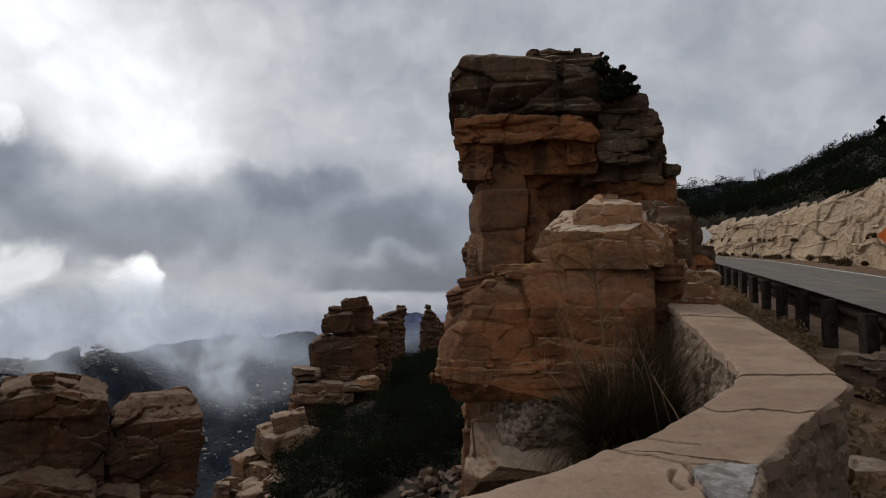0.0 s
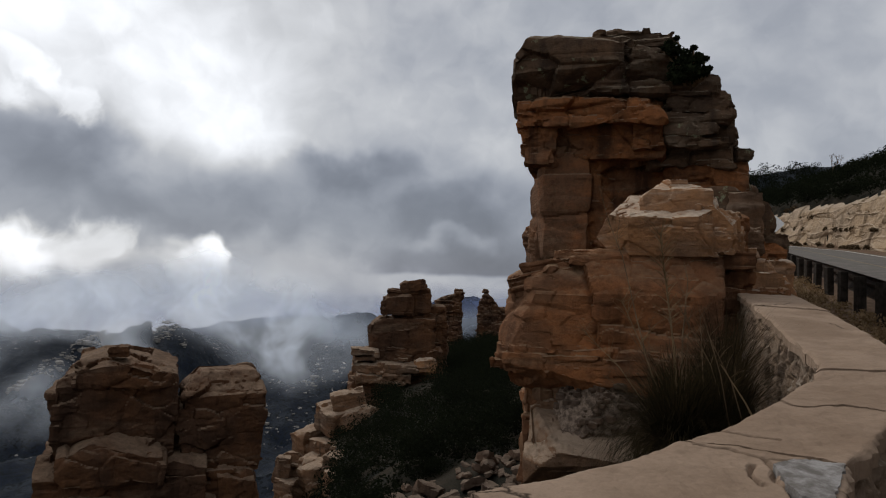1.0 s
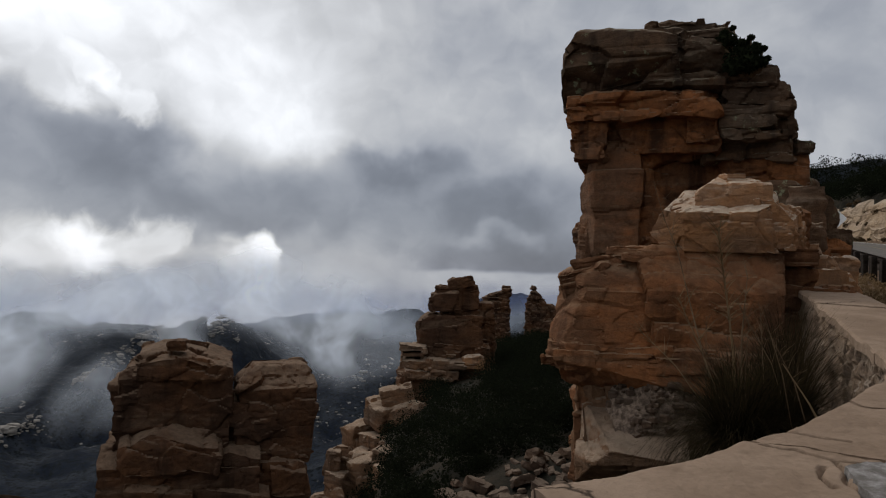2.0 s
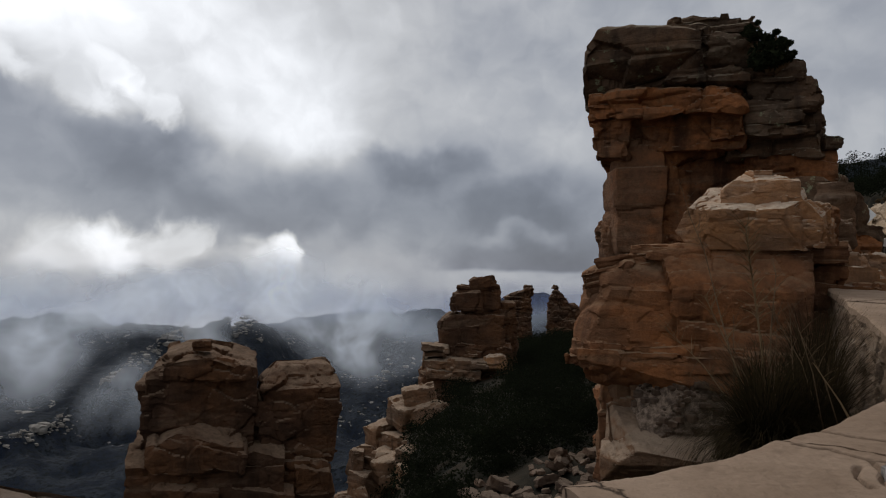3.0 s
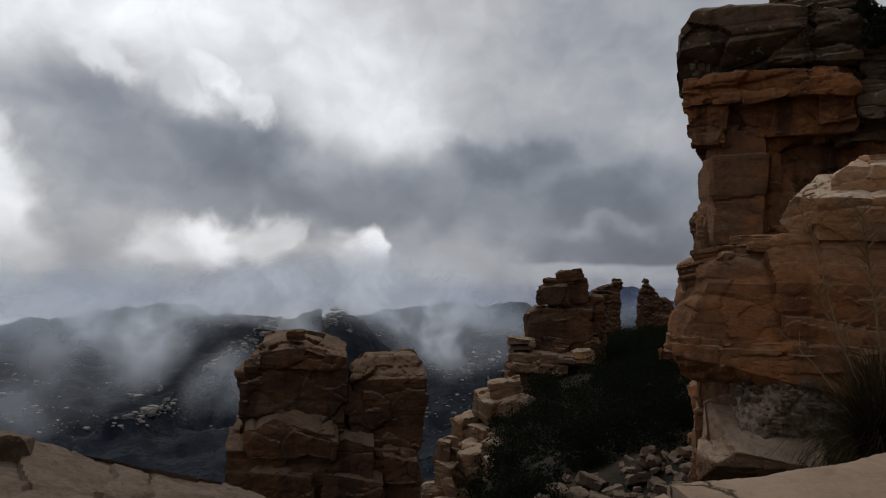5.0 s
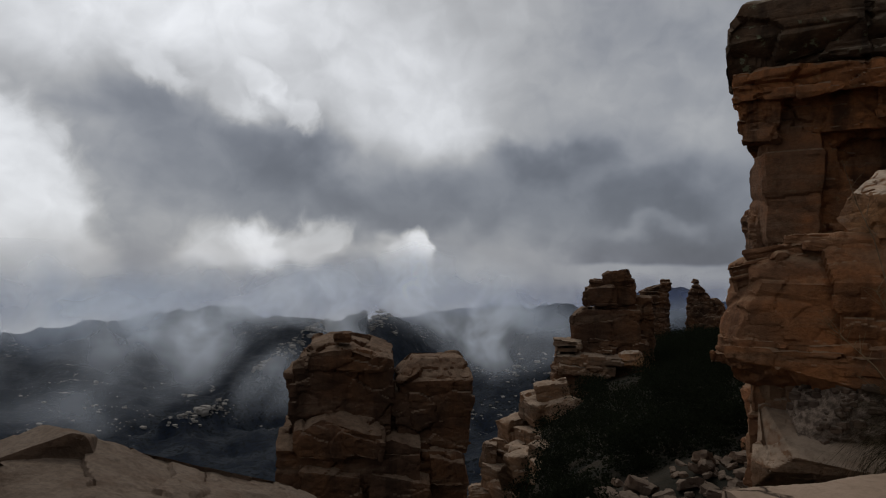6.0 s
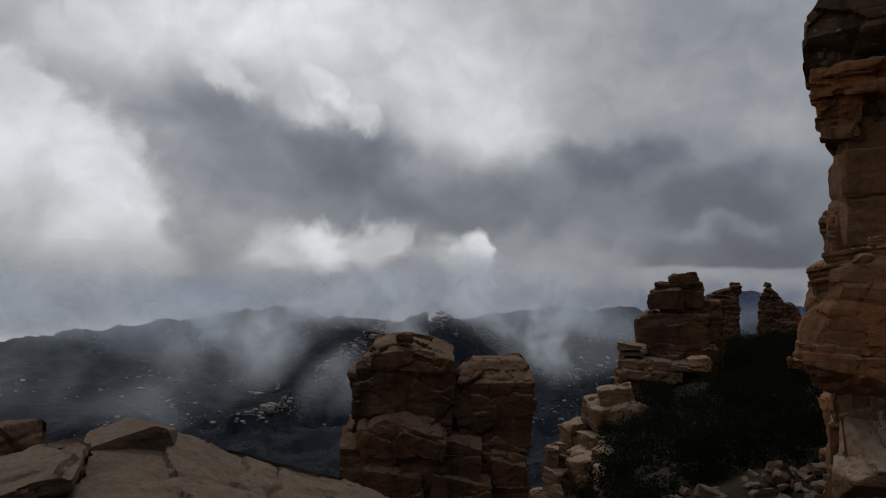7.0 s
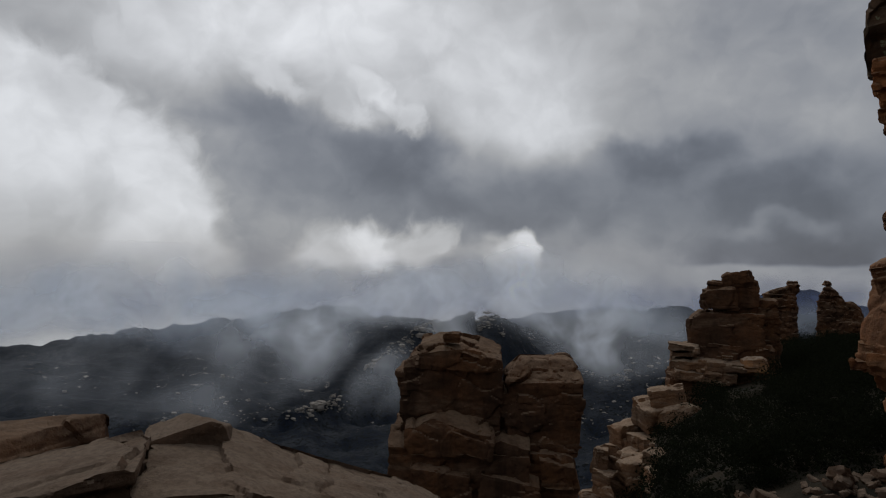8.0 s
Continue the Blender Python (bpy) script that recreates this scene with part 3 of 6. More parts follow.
# ridges: distance, crest elevations by bearing, slope before and behind the crest
RIDGES = (
    (3400, ((-75, -7), (-60, -5.6), (-51.5, -4.6), (-46, -3.7), (-42.3, -3.3), (-39, -3.6), (-37, -4.4), (-28, -5), (-15, -6)), 0.16, 0.3),
    (2400, ((-46, -9), (-41, -6.2), (-38, -4.9), (-36, -4.2), (-32.5, -4.8), (-29, -5.2), (-24, -8)), 0.3, 0.4),
    (1700, ((-34, -9), (-31, -6.2), (-29, -4.5), (-27.6, -3.7), (-26.6, -3.6), (-25.2, -4.6), (-23, -7), (-18, -10)), 0.42, 0.5),
    (1500, ((-26, -9), (-22, -7.6), (-18, -6.6), (-12, -6.2), (-4, -7), (4, -8)), 0.22, 0.3),
    (4000, ((-26, -4.6), (-18, -3.3), (-12, -3.1), (-8, -3.6), (-3, -3.4), (2, -2.9), (10, -2.6)), 0.2, 0.3),
    (4550, ((-12, -4), (-9, -3.0), (-6.5, -2.0), (-4.5, -1.6), (-3, -1.35), (-2, -1.45), (-0.5, -2.0), (1.5, -2.6), (12, -2.5)), 0.25, 0.3),
)


def shelf_z(y):
    return 0.075 * np.clip(y, 0, 90)


def bearing(x, y):
    return np.degrees(np.arctan2(x, y)), np.hypot(x, y)


def ground_z(x, y):
    x, y = np.asarray(x, float), np.asarray(y, float)
    az, r = bearing(x, y)
    edge = np.interp(r, EDGE_R, EDGE_AZ)
    lat = r * np.sin(np.radians(np.clip(edge - az, -90, 90)))
    # the parapet turns back behind the viewpoint on its canyon side
    left = np.maximum(-0.707 * (x + 0.1) + 0.707 * (y - 1.75), -(x + 1.6))
    lat = np.where(x < 0, left, lat)
    shelf = shelf_z(y)
    q = np.stack([x, y, np.zeros_like(x)], -1)
    # canyon side
    b = np.interp(az, (-180, -60, -30, -20, -16.5, -13.5, -8, -1, 20), (0.9, 0.9, 0.9, 0.6, 0.32, 0.17, 0.105, 0.07, 0.05))
    can = -1.5 - b * np.minimum(r, 130) - np.maximum(r - 130, 0) * 1.1
    can = can + 0.35 * fbm(q * 0.35, 4, 3) * np.clip(r / 15, 0, 1)
    can = can + (-0.15 - can) * np.exp(-(np.maximum(lat, 0) / 2.3) ** 2) * (r < 60)
    far = -262.0 - 0.11 * np.maximum(r - 2000, 0)
    for R, crest, sf, sb in RIDGES:
        c = np.array(crest)
        dist = R + R * 0.05 * fbm(np.stack([az * 0.15, az * 0, az * 0 + R], -1), 3, 5)
        e = np.interp(az, c[:, 0], c[:, 1], left=-25, right=-25) + 0.16 * fbm(np.stack([az * 0.9, az * 0, az * 0 + R], -1), 5, 8)
        z = 1.6 + R * np.tan(np.radians(e))
        far = np.maximum(far, z - sf * np.maximum(dist - r, 0) - sb * np.maximum(r - dist, 0))
    # the pale spur that runs down from the third ridge towards the viewpoint
    sR = np.interp(az, (-47, -43, -39.5, -37, -32, -27), (1100, 1150, 1250, 1330, 1500, 1690))
    sE = np.interp(az, (-47.2, -43.8, -40.6, -37.9, -35.6, -33.7, -31.7, -28.4), (-13.2, -11.6, -10.4, -8.2, -6.3, -5.1, -4.6, -3.8), left=-25, right=-25)
    spur = 1.6 + sR * np.tan(np.radians(sE))
    far = np.maximum(far, spur - 0.55 * np.maximum(sR - r, 0) - 0.5 * np.maximum(r - sR, 0))
    rough = np.clip((r - 250) / 500, 0, 1)
    far = far + rough * (26 * fbm(q / 260, 5, 11) + 15 * fbm(q / 55, 5, 12) - 24 * np.abs(fbm(q / 150, 4, 13)))
    can = np.maximum(can, far)
    # road side
    d = x - np.interp(y, BANK_Y, BANK_X)
    t = np.clip((d - 0.8) / 1.6, 0, 1)
    hill = 5.6 * t * t * (3 - 2 * t) + np.interp(y, (20, 60, 130), (0.9, 0.68, 0.28)) * np.clip(d - 2.4, 0, 60) - 0.05 * np.clip(d - 60, 0, 4000)
    land = shelf + hill * (y > -80) + 0.9 * np.clip(d / 6, 0, 1) * fbm(q * 0.12, 4, 21) * (d > 0)
    land = land + 0.03 * fbm(q * 1.1, 4, 30) * np.clip(-d / 3, 0, 1)
    w = np.clip((lat + 0.05) / 0.5, 0, 1)
    w = w * w * (3 - 2 * w)
    return land * (1 - w) + np.minimum(can, land + 30) * w


def build_ground():
    az = np.radians(np.concatenate([np.arange(-68, 44, 0.17), np.arange(44, 292, 3.0)]))
    rr = np.concatenate([[0.0, 0.4], np.geomspace(1.0, 4900, 285)])
    A, R = np.meshgrid(az, rr)
    x, y = (R * np.sin(A)).ravel(), (R * np.cos(A)).ravel()
    v = np.stack([x, y, ground_z(x, y)], -1)
    na, nr = len(az), len(rr)
    i, j = np.meshgrid(np.arange(nr - 1), np.arange(na), indexing="ij")
    j2 = (j + 1) % na
    f = np.stack([i * na + j, (i + 1) * na + j, (i + 1) * na + j2, i * na + j2], -1).reshape(-1, 4)
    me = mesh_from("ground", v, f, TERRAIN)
    me.materials.append(SLOPE)
    me.materials.append(DIRT)
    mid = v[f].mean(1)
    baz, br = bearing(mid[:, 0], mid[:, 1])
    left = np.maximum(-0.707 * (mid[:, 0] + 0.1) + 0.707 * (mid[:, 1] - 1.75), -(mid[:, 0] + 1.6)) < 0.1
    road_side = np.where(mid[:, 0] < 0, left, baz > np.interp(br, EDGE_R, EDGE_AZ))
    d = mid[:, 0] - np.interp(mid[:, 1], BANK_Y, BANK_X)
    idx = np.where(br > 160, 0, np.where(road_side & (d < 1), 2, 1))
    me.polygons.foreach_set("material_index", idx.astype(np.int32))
    ob = new("ground", me)
    tagged(ob, "brush-covered canyon slopes and dry dirt shoulder with pale outcrops", "ground", kind="structure")


build_ground()


# ---------------------------------------------------------------- mist in the canyon and painted haze
def mist_sheet(name, label, radius, z0, z1, az0, az1, puffs, shade, seed):
    """A thin curved sheet across the canyon: drifting mist, and tinted ones that paint distance haze."""
    m = bpy.data.materials.new(name)
    nt = tree_of(m)
    p = compass(nt, vec_node(nt, "SUBTRACT", position(nt), (0, 0, 1.6)))
    shifted = vec_node(nt, "ADD", p, (seed * 31.0, seed * 17.0, 0))
    c = noise_node(nt, shifted, 0.15, 3, 0.45, out="Color")
    warp = vec_node(nt, "ADD", p, vec_node(nt, "MULTIPLY", vec_node(nt, "SUBTRACT", c, (0.5, 0.5, 0.5)), (5.0, 4.5, 0)))
    alpha = 0.0
    for az, el, sa, se, turn, cover in puffs:
        w = math_node(nt, "MULTIPLY", blob(nt, warp, az, el, sa, se, turn, 0.1, 1.0), cover)
        w = math_node(nt, "SUBTRACT", 1.0, w)
        alpha = w if alpha == 0.0 else math_node(nt, "MULTIPLY", alpha, w)
    alpha = math_node(nt, "SUBTRACT", 1.0, alpha)
    wisps = step_node(nt, noise_node(nt, vec_node(nt, "ADD", warp, (seed * 31.0, seed * 17.0, 0)), 0.24, 3, 0.45), 0.32, 0.66, 0.34, 1.0)
    alpha = math_node(nt, "MULTIPLY", alpha, wisps, clamp=True)
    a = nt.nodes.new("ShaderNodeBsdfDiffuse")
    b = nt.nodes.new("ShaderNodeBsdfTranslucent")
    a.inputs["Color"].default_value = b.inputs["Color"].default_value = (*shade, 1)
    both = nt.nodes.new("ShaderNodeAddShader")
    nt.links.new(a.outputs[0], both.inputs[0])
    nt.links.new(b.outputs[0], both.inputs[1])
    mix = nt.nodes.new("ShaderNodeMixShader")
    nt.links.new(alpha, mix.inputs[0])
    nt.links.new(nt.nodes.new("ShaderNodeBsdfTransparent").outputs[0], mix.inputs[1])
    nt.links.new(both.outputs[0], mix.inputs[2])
    nt.links.new(mix.outputs[0], nt.nodes.new("ShaderNodeOutputMaterial").inputs[0])
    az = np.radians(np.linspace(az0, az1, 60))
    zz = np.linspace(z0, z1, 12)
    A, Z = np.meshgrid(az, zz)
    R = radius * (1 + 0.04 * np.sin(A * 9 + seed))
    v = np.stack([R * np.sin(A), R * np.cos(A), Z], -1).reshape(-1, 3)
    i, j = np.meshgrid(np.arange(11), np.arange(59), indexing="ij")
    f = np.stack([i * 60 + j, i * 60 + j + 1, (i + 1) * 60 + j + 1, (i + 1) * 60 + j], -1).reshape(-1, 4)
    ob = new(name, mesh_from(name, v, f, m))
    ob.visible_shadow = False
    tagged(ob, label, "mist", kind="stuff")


mist_sheet("mist_bank", "torn white mist drifting up the canyon", 800, -300, 130, -75, 12, (
    (-21, -3.0, 9, 5.5, -25, 0.88), (-25, -0.5, 5.5, 4, 20, 0.7), (-31, -2.8, 8, 3.0, 0, 0.62), (-17, -6.5, 8, 3.8, 0, 0.55), (-60, -2.6, 12, 3.6, 0, 0.62), (-45, -6.0, 11, 4.0, 15, 0.38), (-50, -10.5, 10, 2.4, 8, 0.22),
    (-34.8, -10.8, 2.6, 1.8, 60, 0.42), (-30, -6.2, 5, 2.0, -45, 0.5), (-41, -4.5, 6, 2.2, 30, 0.45), (-60, -8, 9, 4, 0, 0.15), (-42.0, -7.0, 4.5, 3.4, 50, 0.58), (-36.5, -9.5, 4.0, 3.0, 40, 0.36), (-47, -3.0, 9, 2.4, 0, 0.4), (-35, -3.2, 7, 2.6, 0, 0.55)), (0.60, 0.645, 0.71), 1)
# distance haze before the ridges, painted by the grey tint of this sheet
mist_sheet("haze_bank", "grey-tinted sheet painting thin haze before the far ridges", 2050, -420, 60, -78, 14, (
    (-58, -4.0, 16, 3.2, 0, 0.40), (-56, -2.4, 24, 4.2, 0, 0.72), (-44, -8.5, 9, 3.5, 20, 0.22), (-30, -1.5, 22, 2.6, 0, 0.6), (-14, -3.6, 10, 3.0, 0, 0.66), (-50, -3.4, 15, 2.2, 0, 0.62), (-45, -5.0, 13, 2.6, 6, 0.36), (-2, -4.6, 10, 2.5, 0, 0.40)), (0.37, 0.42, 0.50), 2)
# dark blue tint paints aerial haze onto the farthest hills
mist_sheet("blue_haze", "blue-tinted sheet painting distance haze over the farthest hills", 3850, -500, 40, -60, 18, (
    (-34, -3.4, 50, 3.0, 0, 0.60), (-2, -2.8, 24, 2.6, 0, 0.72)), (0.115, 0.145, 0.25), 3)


def spur_outcrops():
    """Pale granite outcrops along the crest of the spur and over the far basin."""
    rng = np.random.default_rng(77)
    n = 3600
    t = rng.uniform(0, 1, n)
    az = -46 + 20 * t
    r = np.interp(az, (-47, -43, -39.5, -37, -32, -27), (1100, 1150, 1250, 1330, 1500, 1690)) * rng.normal(0.99, 0.022, n)
    k = 800
    az = np.concatenate([az, rng.uniform(-62, -42, k), rng.uniform(-23, -12, 900)])
    r = np.concatenate([r, rng.uniform(1050, 1750, k), rng.uniform(950, 1450, 900)])
    x, y = r * np.sin(np.radians(az)), r * np.cos(np.radians(az))
    cluster = fbm(np.stack([x / 90, y / 90, x * 0], -1), 3, 78)
    keep = cluster > rng.uniform(-0.05, 0.4, len(x))
    x, y, r = x[keep], y[keep], r[keep]
    z = ground_z(x, y)
    vs, fs = [], []
    shapes = [crag((-0.5, 0.5, -0.5, 0.5, -0.5, 0.5), 800 + q, step=0.34, beds=(0.3, 0.6), chip=0.6, rough=0.05, cell=(0.5, 0.3), chop=(0.72, 0.95)) for q in range(6)]
    c = 0
    for q in range(len(x)):
        p, f = shapes[q % 6]
        a = rng.uniform(0, 6.28)
        s = rng.gamma(1.0, 1.0) + 0.4
        m = np.array(((math.cos(a), -math.sin(a), 0), (math.sin(a), math.cos(a), 0), (0, 0, 1)))
        vs.append(p @ m.T * np.array((s * 2.6, s * 1.6, s)) + np.array((x[q], y[q], z[q] + 0.1 * s)))
        fs.append(f + c)
        c += len(p)
    ob = new("spur_outcrop", mesh_from("spur_outcrop", np.concatenate(vs), np.concatenate(fs), OUTCROP))
    tagged(ob, "scattered pale granite outcrops on the far canyon spur", "outcrops", kind="stuff")


OUTCROP = mixed_material("far_pale_granite", (0.13, 0.12, 0.11), (0.30, 0.275, 0.245), 0.05, 0.95, 0.5, (0.18, 0.16, 0.14))
spur_outcrops()


# ---------------------------------------------------------------- road, shoulder and guard rail
def strip(ys, xl, xr, lift, thick, material, name, across=6):
    bm = bmesh.new()
    rows = []
    for y, a, b in zip(ys, xl, xr):
        top = [bm.verts.new((a + (b - a) * k / across, y, float(shelf_z(y)) + lift)) for k in range(across + 1)]
        low = [bm.verts.new((v.co.x, v.co.y, v.co.z - thick)) for v in (top[0], top[-1])]
        rows.append((top, low))
    for (t0, l0), (t1, l1) in zip(rows, rows[1:]):
        for k in range(across):
            bm.faces.new((t0[k], t0[k + 1], t1[k + 1], t1[k]))
        bm.faces.new((l0[0], t0[0], t1[0], l1[0]))
        bm.faces.new((t0[-1], l0[1], l1[1], t1[-1]))
    me = bpy.data.meshes.new(name)
    bm.to_mesh(me)
    bm.free()
    me.materials.append(material)
    return me


ROAD_Y = np.linspace(-40, 108, 150)
near_x = np.interp(ROAD_Y, RAIL_Y, RAIL_X) + 0.75
far_x = near_x + 7.5
road = new("road", strip(ROAD_Y, near_x, far_x, 0.06, 0.12, ASPHALT, "road"))
tagged(road, "worn grey asphalt mountain road climbing past the rocks", "road", kind="structure")
for nm, off, w, mat, lab in (("edge_line", 7.0, 0.13, LINE, "white edge line"), ("centre_line", 3.75, 0.12, YELLOW, "faded yellow centre line")):
    ob = new(nm, strip(ROAD_Y, near_x + off, near_x + off + w, 0.066, 0.004, mat, nm, 1))
    ob.parent = road
    tagged(ob, lab)


def rail_point(s):
    y = s
    x = float(np.interp(y, RAIL_Y, RAIL_X))
    return Vector((x, y, float(shelf_z(y))))


def build_guard_rail():
    rail = thing("guard_rail", "dark rusted steel guard rail on wooden posts beside the road", "guard rail", rail_point(2))
    prof = [(-0.02, 0.76), (0.03, 0.75), (0.075, 0.70), (0.075, 0.66), (0.01, 0.61), (0.01, 0.57), (0.075, 0.52), (0.075, 0.48), (0.03, 0.37), (-0.02, 0.35)]
    ys = np.arange(-6, 45, 0.95)
    bm = bmesh.new()
    prev = None
    for y in ys:
        q = rail_point(y)
        ring = [bm.verts.new(q + Vector((o, 0, h))) for o, h in prof] + [bm.verts.new(q + Vector((o - 0.008, 0, h))) for o, h in reversed(prof)]
        if prev:
            n = len(ring)
            for k in range(n):
                bm.faces.new((prev[k], ring[k], ring[(k + 1) % n], prev[(k + 1) % n]))
        prev = ring
    part("beam", bm, RUST, rail, "rusted ribbed steel beam")
    bm = bmesh.new()
    bmesh.ops.create_cube(bm, size=1)
    bmesh.ops.scale(bm, vec=(0.16, 0.2, 0.98), verts=bm.verts)
    bmesh.ops.bevel(bm, geom=bm.edges[:], offset=0.012, segments=1, affect="EDGES")
    post = bpy.data.meshes.new("post")
    bm.to_mesh(post)
    bm.free()
    post.materials.append(POST)
    rng = random.Random(4)
    for y in np.arange(-5, 44, 1.9):
        ob = attach("post", post, rail)
        ob.location = ob.location + rail_point(y) + Vector((-0.12, 0, 0.24 + rng.uniform(-0.02, 0.02)))
        ob.rotation_euler = (radians(rng.uniform(-2, 2)), radians(rng.uniform(-2, 2)), radians(rng.uniform(-6, 6)))


build_guard_rail()


def diamond_sign(place, size, board, facing, label, mat):
    """A diamond sign on a steel post, facing a bearing."""
    s = thing("road_sign", label, "sign", place)
    bm = bmesh.new()
    bmesh.ops.create_cone(bm, cap_ends=True, segments=10, radius1=0.035, radius2=0.035, depth=board + 0.35)
    bmesh.ops.translate(bm, vec=Vector(place) + Vector((0, 0, (board + 0.35) / 2 - 0.15)), verts=bm.verts)
    part("post", bm, RUST, s, "steel sign post")
    bm = bmesh.new()
    bmesh.ops.create_cube(bm, size=1)
    bmesh.ops.scale(bm, vec=(size, 0.006, size), verts=bm.verts)
    bmesh.ops.bevel(bm, geom=[e for e in bm.edges if abs((e.verts[0].co - e.verts[1].co).y) > 0.003], offset=size * 0.07, segments=4, affect="EDGES")
    bmesh.ops.rotate(bm, cent=(0, 0, 0), matrix=Matrix.Rotation(radians(45), 3, "Y"), verts=bm.verts)
    bmesh.ops.rotate(bm, cent=(0, 0, 0), matrix=Matrix.Rotation(radians(-facing), 3, "Z"), verts=bm.verts)
    bmesh.ops.translate(bm, vec=Vector(place) + Vector((0, -0.05, board)), verts=bm.verts)
    part("panel", bm, mat, s, "diamond panel")


diamond_sign((16.35, 41.5, float(ground_z([16.35], [41.5])[0])), 0.75, 2.1, 20, "back of a bare aluminium diamond road sign", SIGN_BACK)
diamond_sign((21.3, 31.6, float(ground_z([21.3], [31.6])[0])), 0.75, 2.0, 28, "orange diamond warning sign by the cut bank", ORANGE)


# ---------------------------------------------------------------- cut bank
def build_cut_bank():
    """The blasted rock face on the uphill side of the road: ledges, vertical breaks, ragged top."""
    ny, nz = 620, 110
    ys = np.linspace(12, 112, ny)
    bx = np.interp(ys, BANK_Y, BANK_X)
    Y, K = np.meshgrid(ys, np.linspace(0, 1, nz), indexing="ij")
    top = 6.0 + 0.9 * fbm(np.stack([ys * 0.12, ys * 0, ys * 0], -1), 4, 2) + 0.15 * fbm(np.stack([ys * 0.7, ys * 0, ys * 0], -1), 3, 4) - 1.4 * np.clip((ys - 70) / 30, 0, 1)
    base = shelf_z(ys)
    q = np.stack([bx[:, None] + 0 * K, Y, base[:, None] - 0.4 + K * (top[:, None] + 0.4)], -1).reshape(-1, 3)
    h = (K * (top[:, None] + 0.4)).ravel()
    lean = 0.28 * h + 0.9 * np.clip(K.ravel() - 0.8, 0, 1) ** 2 * 25
    s = np.stack([q[:, 1] * 0.55, q[:, 2] * 0.2, q[:, 0] * 0], -1)
    ribs = np.abs(fbm(s, 4, 31))
    z = q[:, 2] / 2.3 + 0.7 * fbm(q * 0.25, 3, 33)
    li = np.floor(z).astype(np.int64)
    ledge = (hash01(li, np.full(len(li), 5)) - 0.5) * 0.7 + 0.3 * (hash01(li, np.floor(q[:, 1] / 2.6 + 5 * hash01(li, np.full(len(li), 9))).astype(np.int64), np.full(len(li), 6)) - 0.5)
    q[:, 0] += lean - ledge * np.clip(h / 1.5, 0.25, 1) + 0.08 * ribs - 0.30 * fbm(q * np.array((0.2, 0.2, 0.3)), 6, 35, 0.45) + facets(q, (6.0, 6.0, 2.0), 36, 0.10, 0.20, 0.10) + facets(q, (2.2, 2.2, 0.7), 37, 0.02, 0.06, 0.03) - 0.2 * np.exp(-((z - li) / 0.08) ** 2) * -1
    i, j = np.meshgrid(np.arange(ny - 1), np.arange(nz - 1), indexing="ij")
    f = np.stack([i * nz + j, i * nz + j + 1, (i + 1) * nz + j + 1, (i + 1) * nz + j], -1).reshape(-1, 4)
    back = q.reshape(ny, nz, 3)[:, -1] + np.array((2.2, 0, -1.6))
    n = len(q)
    v = np.concatenate([q, back])
    i = np.arange(ny - 1)
    f2 = np.stack([i * nz + nz - 1, n + i, n + i + 1, (i + 1) * nz + nz - 1], -1)
    ob = new("cut_bank", mesh_from("cut_bank", v, np.concatenate([f, f2]), ROCK_CUT, False))
    tagged(ob, "pale blasted granite cut bank with ledges and tufts", "rock face", kind="structure")


build_cut_bank()


# ---------------------------------------------------------------- parapet wall
# canyon-side and road-side edges of the coping
EDGE_C = ((2.87, 8.93), (2.50, 7.25), (2.15, 5.64), (1.83, 4.45), (1.73, 3.98), (1.62, 3.66), (1.42, 3.34), (1.14, 2.97), (0.81, 2.56), (0.57, 2.36), (0.38, 2.13), (0.12, 1.95), (-0.10, 1.83), (-0.17, 1.72), (-0.75, 1.42), (-1.45, 0.55), (-1.8, -1.2), (-1.9, -6.0))
EDGE_D = ((3.37, 8.30), (3.02, 6.75), (2.68, 5.35), (2.40, 4.45), (2.27, 4.05), (2.17, 3.70), (2.03, 3.32), (1.62, 2.87), (1.27, 2.47), (1.03, 2.18), (0.86, 1.84), (0.60, 1.38), (0.36, 1.16), (0.16, 1.06), (-0.42, 0.86), (-0.90, 0.35), (-1.2, -1.2), (-1.3, -6.0))
CUTS = (0, 0.55, 1.35, 3.6, 5.2, 7.1, 9.0, 12.4, 14.3, 16, 17)


def cap_z(y):
    return 0.98 + 0.075 * (np.maximum(y, 1.0) - 1.2)


def wall_edges(s):
    k = np.arange(len(EDGE_C))
    c, d = np.array(EDGE_C), np.array(EDGE_D)
    f = lambda a: np.stack([np.interp(s, k, a[:, 0]), np.interp(s, k, a[:, 1])], -1)
    # ease the corners of the polyline
    g = lambda a: (f2(a, -0.25) + 2 * f2(a, 0) + f2(a, 0.25)) / 4
    f2 = lambda a, o: np.stack([np.interp(s + o, k, a[:, 0]), np.interp(s + o, k, a[:, 1])], -1)
    return g(c), g(d)


PATCH_EDGE = ((0.768, 2.089), (0.850, 2.140), (0.906, 2.145), (0.996, 2.119), (0.885, 1.940), (0.815, 1.818), (0.741, 1.845), (0.742, 1.953))
CRACKS = (((0.60, 2.30), (0.688, 2.251), (0.733, 2.200), (0.773, 2.172), (0.861, 2.160), (0.933, 2.180), (1.03, 2.135)), ((0.773, 2.172), (0.765, 2.10), (0.735, 1.953), (0.735, 1.845)),
          ((0.720, 2.099), (0.707, 2.079), (0.679, 2.007), (0.688, 1.940)), ((0.66, 2.50), (0.761, 2.484), (0.790, 2.463), (0.861, 2.415), (0.916, 2.401)))


